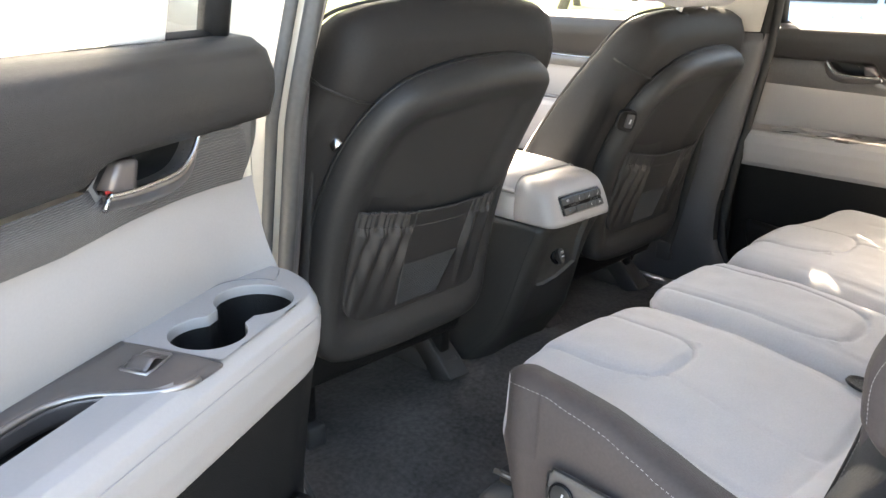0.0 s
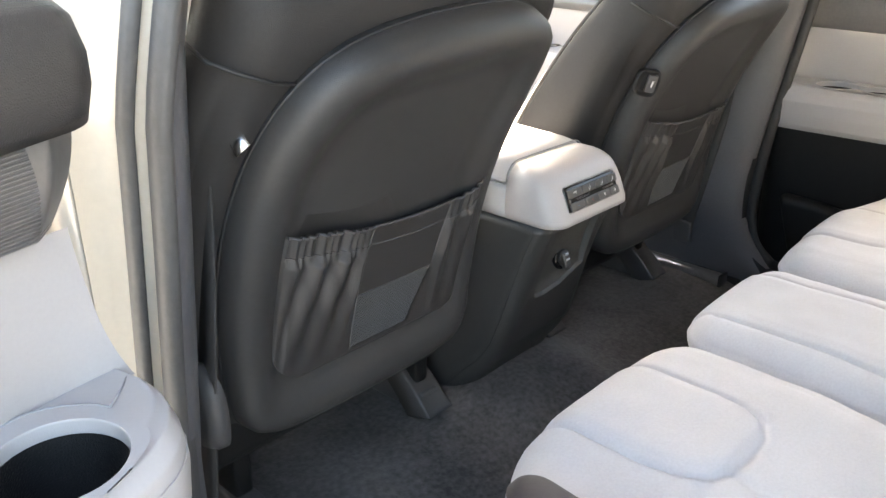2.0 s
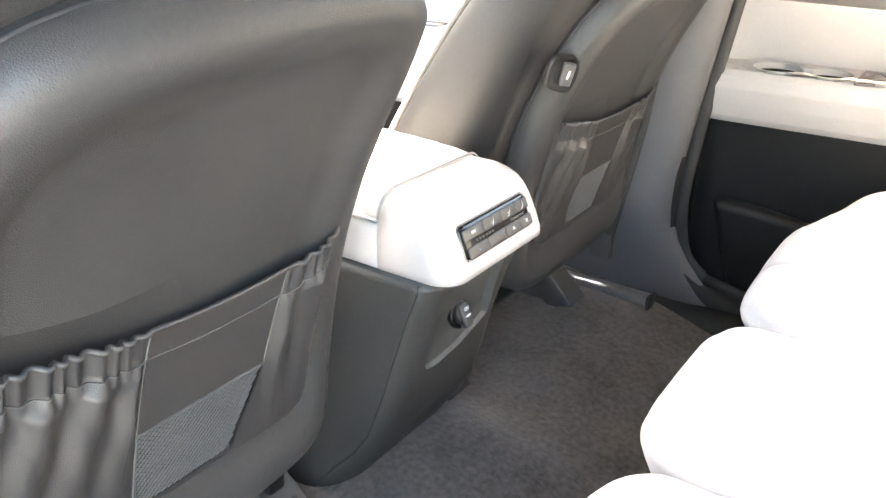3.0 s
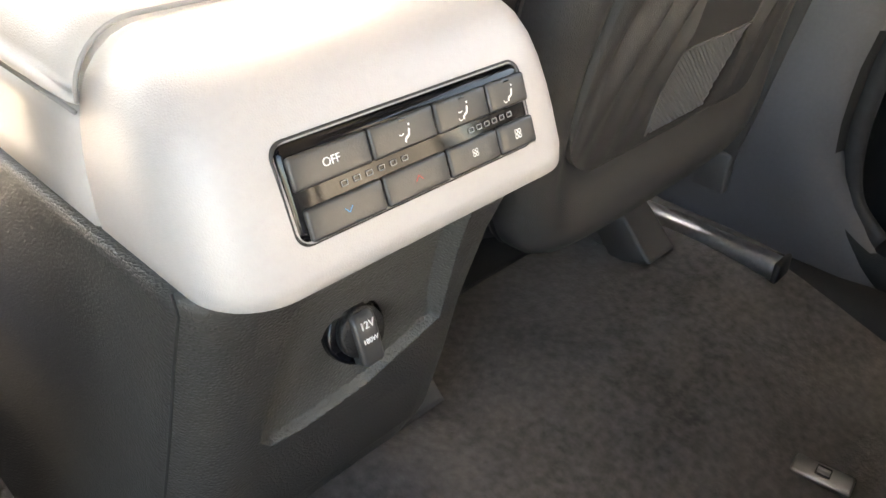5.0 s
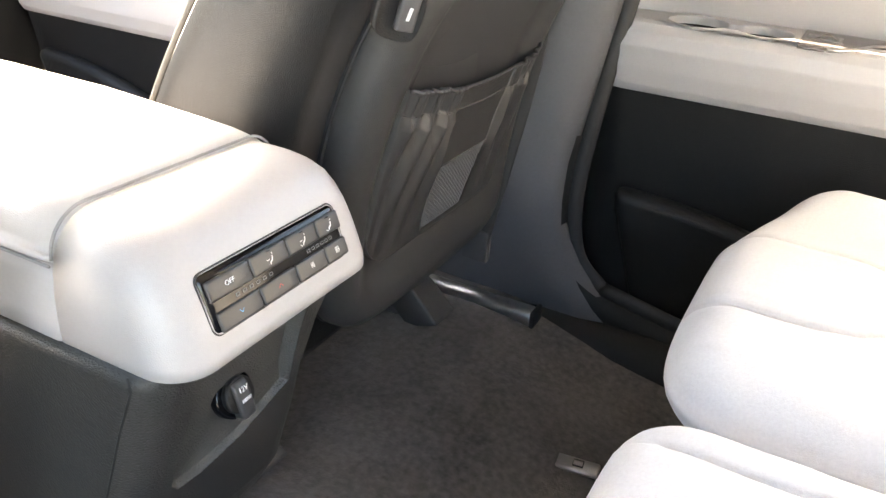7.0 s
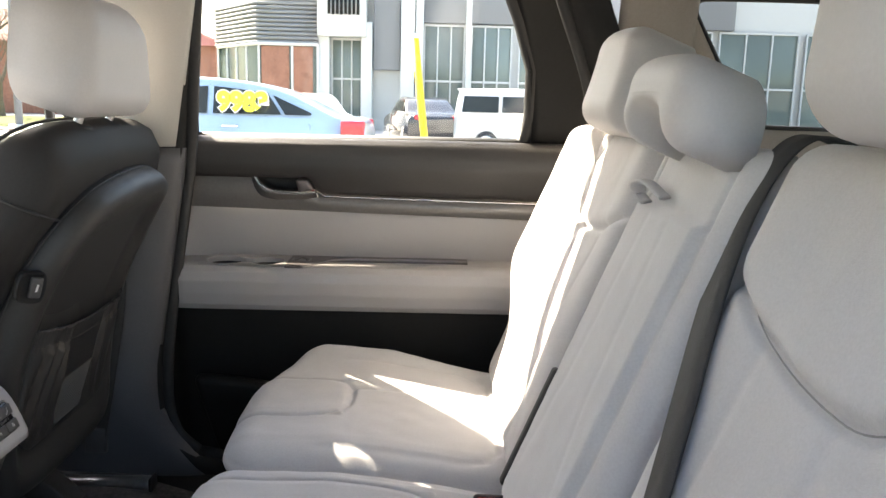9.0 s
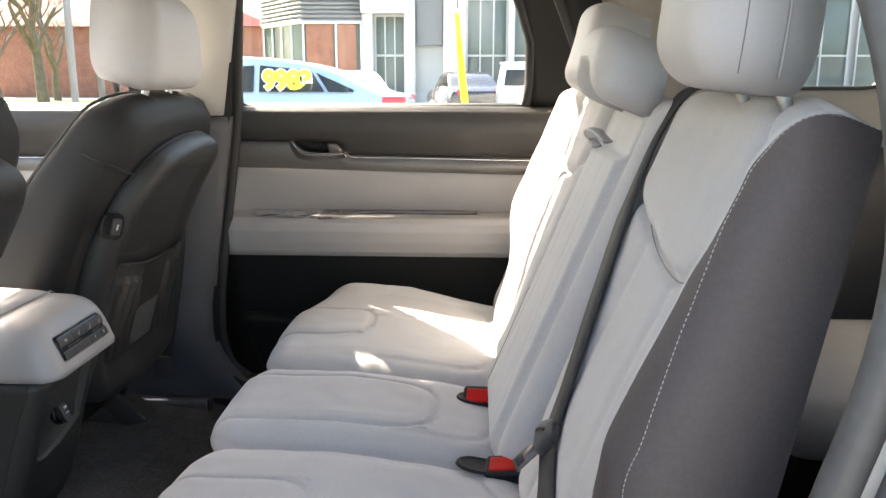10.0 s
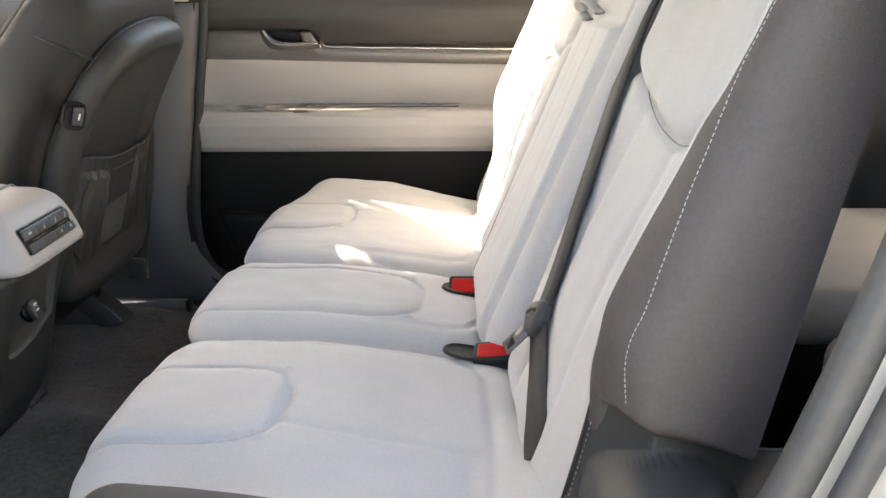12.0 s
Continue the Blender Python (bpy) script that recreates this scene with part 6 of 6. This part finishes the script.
blue = vehicle("parked_car", "pale blue sedan with price numbers painted on its window", BLUE_PAINT, SEDAN_TALL, 1.8, (10.8, 3.55, 0), 0, TALL_GLASS, (-1.45, 1.4),
               [(-0.80, -2.34, -2.02, 0.90, 1.10, LAMP_RED, "tail_lamp"), (0.80, -2.34, -2.02, 0.90, 1.10, LAMP_RED, "tail_lamp")])
writing("lettering", "9983", 0.34, Matrix(((0, 0, -1, -0.868), (-1, 0, 0, -0.72), (0, 1, 0, 1.31), (0, 0, 0, 1))), NEON, blue, 0.004, 0.020)
writing("lettering_edge", "9983", 0.34, Matrix(((0, 0, -1, -0.862), (-1, 0, 0, -0.72), (0, 1, 0, 1.31), (0, 0, 0, 1))), PRINT, blue, 0.002, 0.034)
for y in (-0.55, 0.45):
    part("door_handle", box(-0.93, -0.90, y - 0.11, y + 0.11, 0.98, 1.02, 0.01), CHROME, blue, "chrome handle")
vehicle("parked_car", "black sedan parked by the showroom", BLACK_PAINT, SEDAN, 1.8, (25.8, 0.65, 0), -78, SEDAN_GLASS, (-1.45, 1.4), [(-0.6, -2.38, -2.2, 0.86, 1.0, LAMP_RED, "tail_lamp"), (0.6, -2.38, -2.2, 0.86, 1.0, LAMP_RED, "tail_lamp")])
VAN = [(-2.5, 0.5), (-2.5, 1.0), (-2.4, 1.7), (-2.2, 1.78), (0.3, 1.76), (1.2, 1.35), (1.5, 1.12), (2.3, 0.95), (2.5, 0.6)]
VAN_GLASS = [[(-2.3, 1.15), (-1.3, 1.15), (-1.3, 1.58), (-2.25, 1.58)], [(-1.2, 1.15), (-0.2, 1.15), (-0.2, 1.58), (-1.2, 1.58)], [(-0.1, 1.15), (0.9, 1.15), (0.4, 1.55), (-0.1, 1.58)]]
vehicle("parked_van", "white minivan parked by the showroom", WHITE_PAINT, VAN, 1.95, (21.8, -2.9, 0), 172, VAN_GLASS, (-1.6, 1.5))
vehicle("parked_car", "white sedan parked further back", WHITE_PAINT, SEDAN, 1.8, (22.0, 3.9, 0), -70, SEDAN_GLASS, (-1.45, 1.4))
vehicle("parked_car", "dark sedan standing ahead of the open door", BLACK_PAINT, SEDAN, 1.8, (-4.2, 7.5, 0), 20, SEDAN_GLASS, (-1.45, 1.4))

# showroom
shop = thing("showroom", "pale modern car showroom with tall windows and a ribbed round corner", "building")
part("front_wall", box(38.6, 39.4, -24, 5.7, 0, 9.5, 0.02), WALL_PALE, shop)
part("grey_bay", box(38.0, 38.5, 1.9, 3.15, 2.85, 9.5, 0.02), WALL_GREY, shop, "grey clad bay")
part("grey_band", box(38.2, 38.55, -14.0, 0.8, 5.1, 9.5, 0.02), WALL_GREY, shop, "grey cladding over the windows")
for y0, y1, z0, z1 in ((3.75, 5.15, 0.2, 4.25), (-1.15, 0.75, 0.2, 5.0), (-3.4, -1.5, 0.2, 5.0), (-6.2, -3.8, 0.2, 5.0), (-9.2, -6.6, 0.2, 5.0), (-13.0, -9.6, 0.2, 5.0), (-17.2, -13.4, 0.2, 5.0), (-21.5, -17.6, 0.2, 5.0)):
    w = part("window", box(38.45, 38.55, y0, y1, z0, z1, 0.01), SHOP_GLASS, shop)
    for k in range(4):
        yy = y0 + (y1 - y0) * k / 3
        part("mullion", box(38.33, 38.45, yy - 0.035, yy + 0.035, z0, z1, 0.01), WALL_PALE, w)
    for zz in (z0, z0 + 2.2, z1):
        part("transom", box(38.35, 38.46, y0, y1, zz - 0.05, zz + 0.05, 0.01), WALL_PALE, w)
part("portal", box(37.2, 38.58, 3.45, 5.7, 4.3, 9.5, 0.02), WALL_PALE, shop, "white sign portal")
for y0, y1 in ((3.2, 3.7), (5.2, 5.7), (1.2, 1.85), (0.8, 1.15), (-1.45, -1.2)):
    part("portal_post", box(37.6, 38.55, y0, y1, 0, 5.0 if y0 > 2 else 9.5, 0.02), WALL_PALE, shop)
for k in range(8):
    part("sign_block", box(37.10, 37.19, 3.75 + 0.19 * k, 3.75 + 0.19 * k + 0.13, 5.25 + 0.03 * (k % 2), 6.15, 0.01), GLOSS, shop, "dark raised sign block")
corner = [Vector((38.4, 5.72, 0)), Vector((37.6, 5.72, 0)), Vector((37.6, 8.55, 0)), Vector((41.6, 11.4, 0)), Vector((45.0, 11.4, 0))]
lift_z = lambda pts, z: [p + Vector((0, 0, z)) for p in pts]
for k in range(10):
    z = 3.98 + 0.195 * k
    part("louvre", rod([p + (Vector((-0.10, 0, z)) if i in (1, 2) else Vector((-0.06, 0.08, z))) for i, p in enumerate(corner)], 0.085, 6), WALL_GREY, shop, "grey ribbed louvre")
part("corner_core", loft([lift_z(corner, z) for z in (3.86, 5.90)], closed=False), WALL_GREY, shop)
part("corner_roof", box(37.5, 45, 5.7, 8.6, 5.86, 5.94, 0.01), WALL_GREY, shop)
part("corner_glass", loft([lift_z(corner, z) for z in (0.1, 3.86)], closed=False), SHOP_GLASS, shop)
for y0, y1 in ((5.95, 6.85), (7.05, 8.35)):
    part("brick_infill", box(37.50, 37.59, y0, y1, 0.9, 3.8, 0.01), BRICK, shop, "brown brick panel")
for p in [corner[1].lerp(corner[2], f) for f in (0.0, 0.42, 0.97)] + [corner[2].lerp(corner[3], f) for f in (0.25, 0.5, 0.75, 1.0)]:
    part("corner_mullion", box(-0.06, 0.06, -0.05, 0.05, 0.1, 3.86, 0.01), WALL_PALE, shop).location = p + Vector((-0.06, 0, 0))
part("corner_band", rod([p + Vector((-0.12, 0, 3.9)) for p in corner], 0.09, 6), WALL_PALE, shop)
house = thing("brick_house", "low red brick building with a red roof", "building")
part("wall", box(54, 62, 14.8, 34, 0, 4.7, 0.02), BRICK, house)
part("roof", loft([[Vector((53.4, y, 4.7)), Vector((62.5, y, 4.7)), Vector((58, y, z))] for y, z in ((14.5, 4.75), (20.0, 7.2), (34.5, 7.2))]), ROOF_RED, house, smooth=False)

pole = thing("yellow_pole", "leaning yellow marker pole in the lot", "pole")
part("post", rod([(15.5, 0.38, 0.0), (15.5, 0.68, 2.62)], 0.075, 12), YELLOW, pole)
part("pole_cap", disc((15.5, 0.68, 2.62), (0, 0.08, 1), 0.07, 0.10), PRINT, pole, "white cap")


def tree(at, height, seed):
    rnd = random.Random(seed)
    t = thing("tree", "bare spring tree with thin branches", "tree", "street trees", at=at)
    trunk, twigs = bmesh.new(), bmesh.new()
    def limb(bm, a, d, length, r, depth):
        pts = [a]
        for k in range(4):
            d = (d + Vector((rnd.uniform(-0.25, 0.25), rnd.uniform(-0.25, 0.25), rnd.uniform(0, 0.15)))).normalized()
            pts.append(pts[-1] + d * length / 4)
        prev = None
        n = 7 if depth < 2 else 4
        for k, p in enumerate(pts):
            rr = r * (1 - 0.5 * k / 4)
            x = d.orthogonal().normalized()
            y = d.cross(x)
            ringv = [bm.verts.new(p + (x * math.cos(2 * math.pi * j / n) + y * math.sin(2 * math.pi * j / n)) * rr) for j in range(n)]
            if prev:
                for j in range(n):
                    bm.faces.new((prev[j], prev[(j + 1) % n], ringv[(j + 1) % n], ringv[j]))
            prev = ringv
        if depth < 4:
            for k in range(3 if depth else 5):
                p = pts[rnd.choice((2, 3, 4))]
                an = rnd.uniform(0, 6.28)
                limb(twigs, p, (d * 0.7 + Vector((math.cos(an), math.sin(an), 0.35)) * 0.8).normalized(), length * rnd.uniform(0.5, 0.7), r * 0.5, depth + 1)
    limb(trunk, Vector((0, 0, 0)), Vector((0, 0, 1)), height * 0.45, height * 0.028, 0)
    part("trunk", trunk, BARK, t)
    part("crown", twigs, BARK, t, "bare branches")
    return t


for i, (x, y, h) in enumerate(((34.0, 19.4, 10.0), (44.0, 24.0, 8.0), (50.0, 31.0, 9.0), (36, 26, 8.0), (22, 17, 7.0), (60.0, 44.0, 9.0))):
    tree((x, y, 0), h, 11 + i)
for x, y in ((19.0, 10.4), (22.0, 11.1)):
    lp = thing("lot_post", "grey steel lamp post at the edge of the lot", "lamp post", "lamp posts", at=(x, y, 0))
    part("shaft", rod([(0, 0, 0), (0, 0, 7)], 0.09, 10), WALL_GREY, lp)
    part("foot", rod([(0, 0, 0), (0, 0, 0.6)], 0.25, 12), WALL_PALE, lp)

# papers on the open door's window and a sticker on the door jamb
sheet_ob = thing("window_sticker", "white paper sticker inside the open door's window", "paper sheet")
part("paper", sheet(lambda s, t: Vector((-0.858 + 0.0 * s + lean(1.29 + 0.09 * t), 0.735 - 0.72 * s, 1.292 + 0.085 * t + 0.004 * math.sin(9 * s))), 14, 4, 0.0006), PAPER, sheet_ob)
for k in range(3):
    part("print_bar", box(-0.8562, -0.8558, 0.68 - 0.15 * k - 0.06, 0.68 - 0.15 * k, 1.303, 1.314, 0.0), INK, sheet_ob)
sheet_ob.matrix_world = PIVOT
label_ob = thing("jamb_label", "white paper label on the painted door jamb", "label", at=(0, 0, 0))
part("label_sheet", box(-0.0065, 0.0065, -0.026, 0.026, 0.0, 0.0006, 0.0), PAPER, label_ob)
la, ln = Vector((0, -0.535, 0.845)), Vector((-0.62, 0.66, 0.42)).normalized()
lw = la.cross(ln).normalized()
label_ob.matrix_world = Matrix.Translation((-0.795, 0.026, 0.966)) @ Matrix((lw, la, lw.cross(la))).transposed().to_4x4()
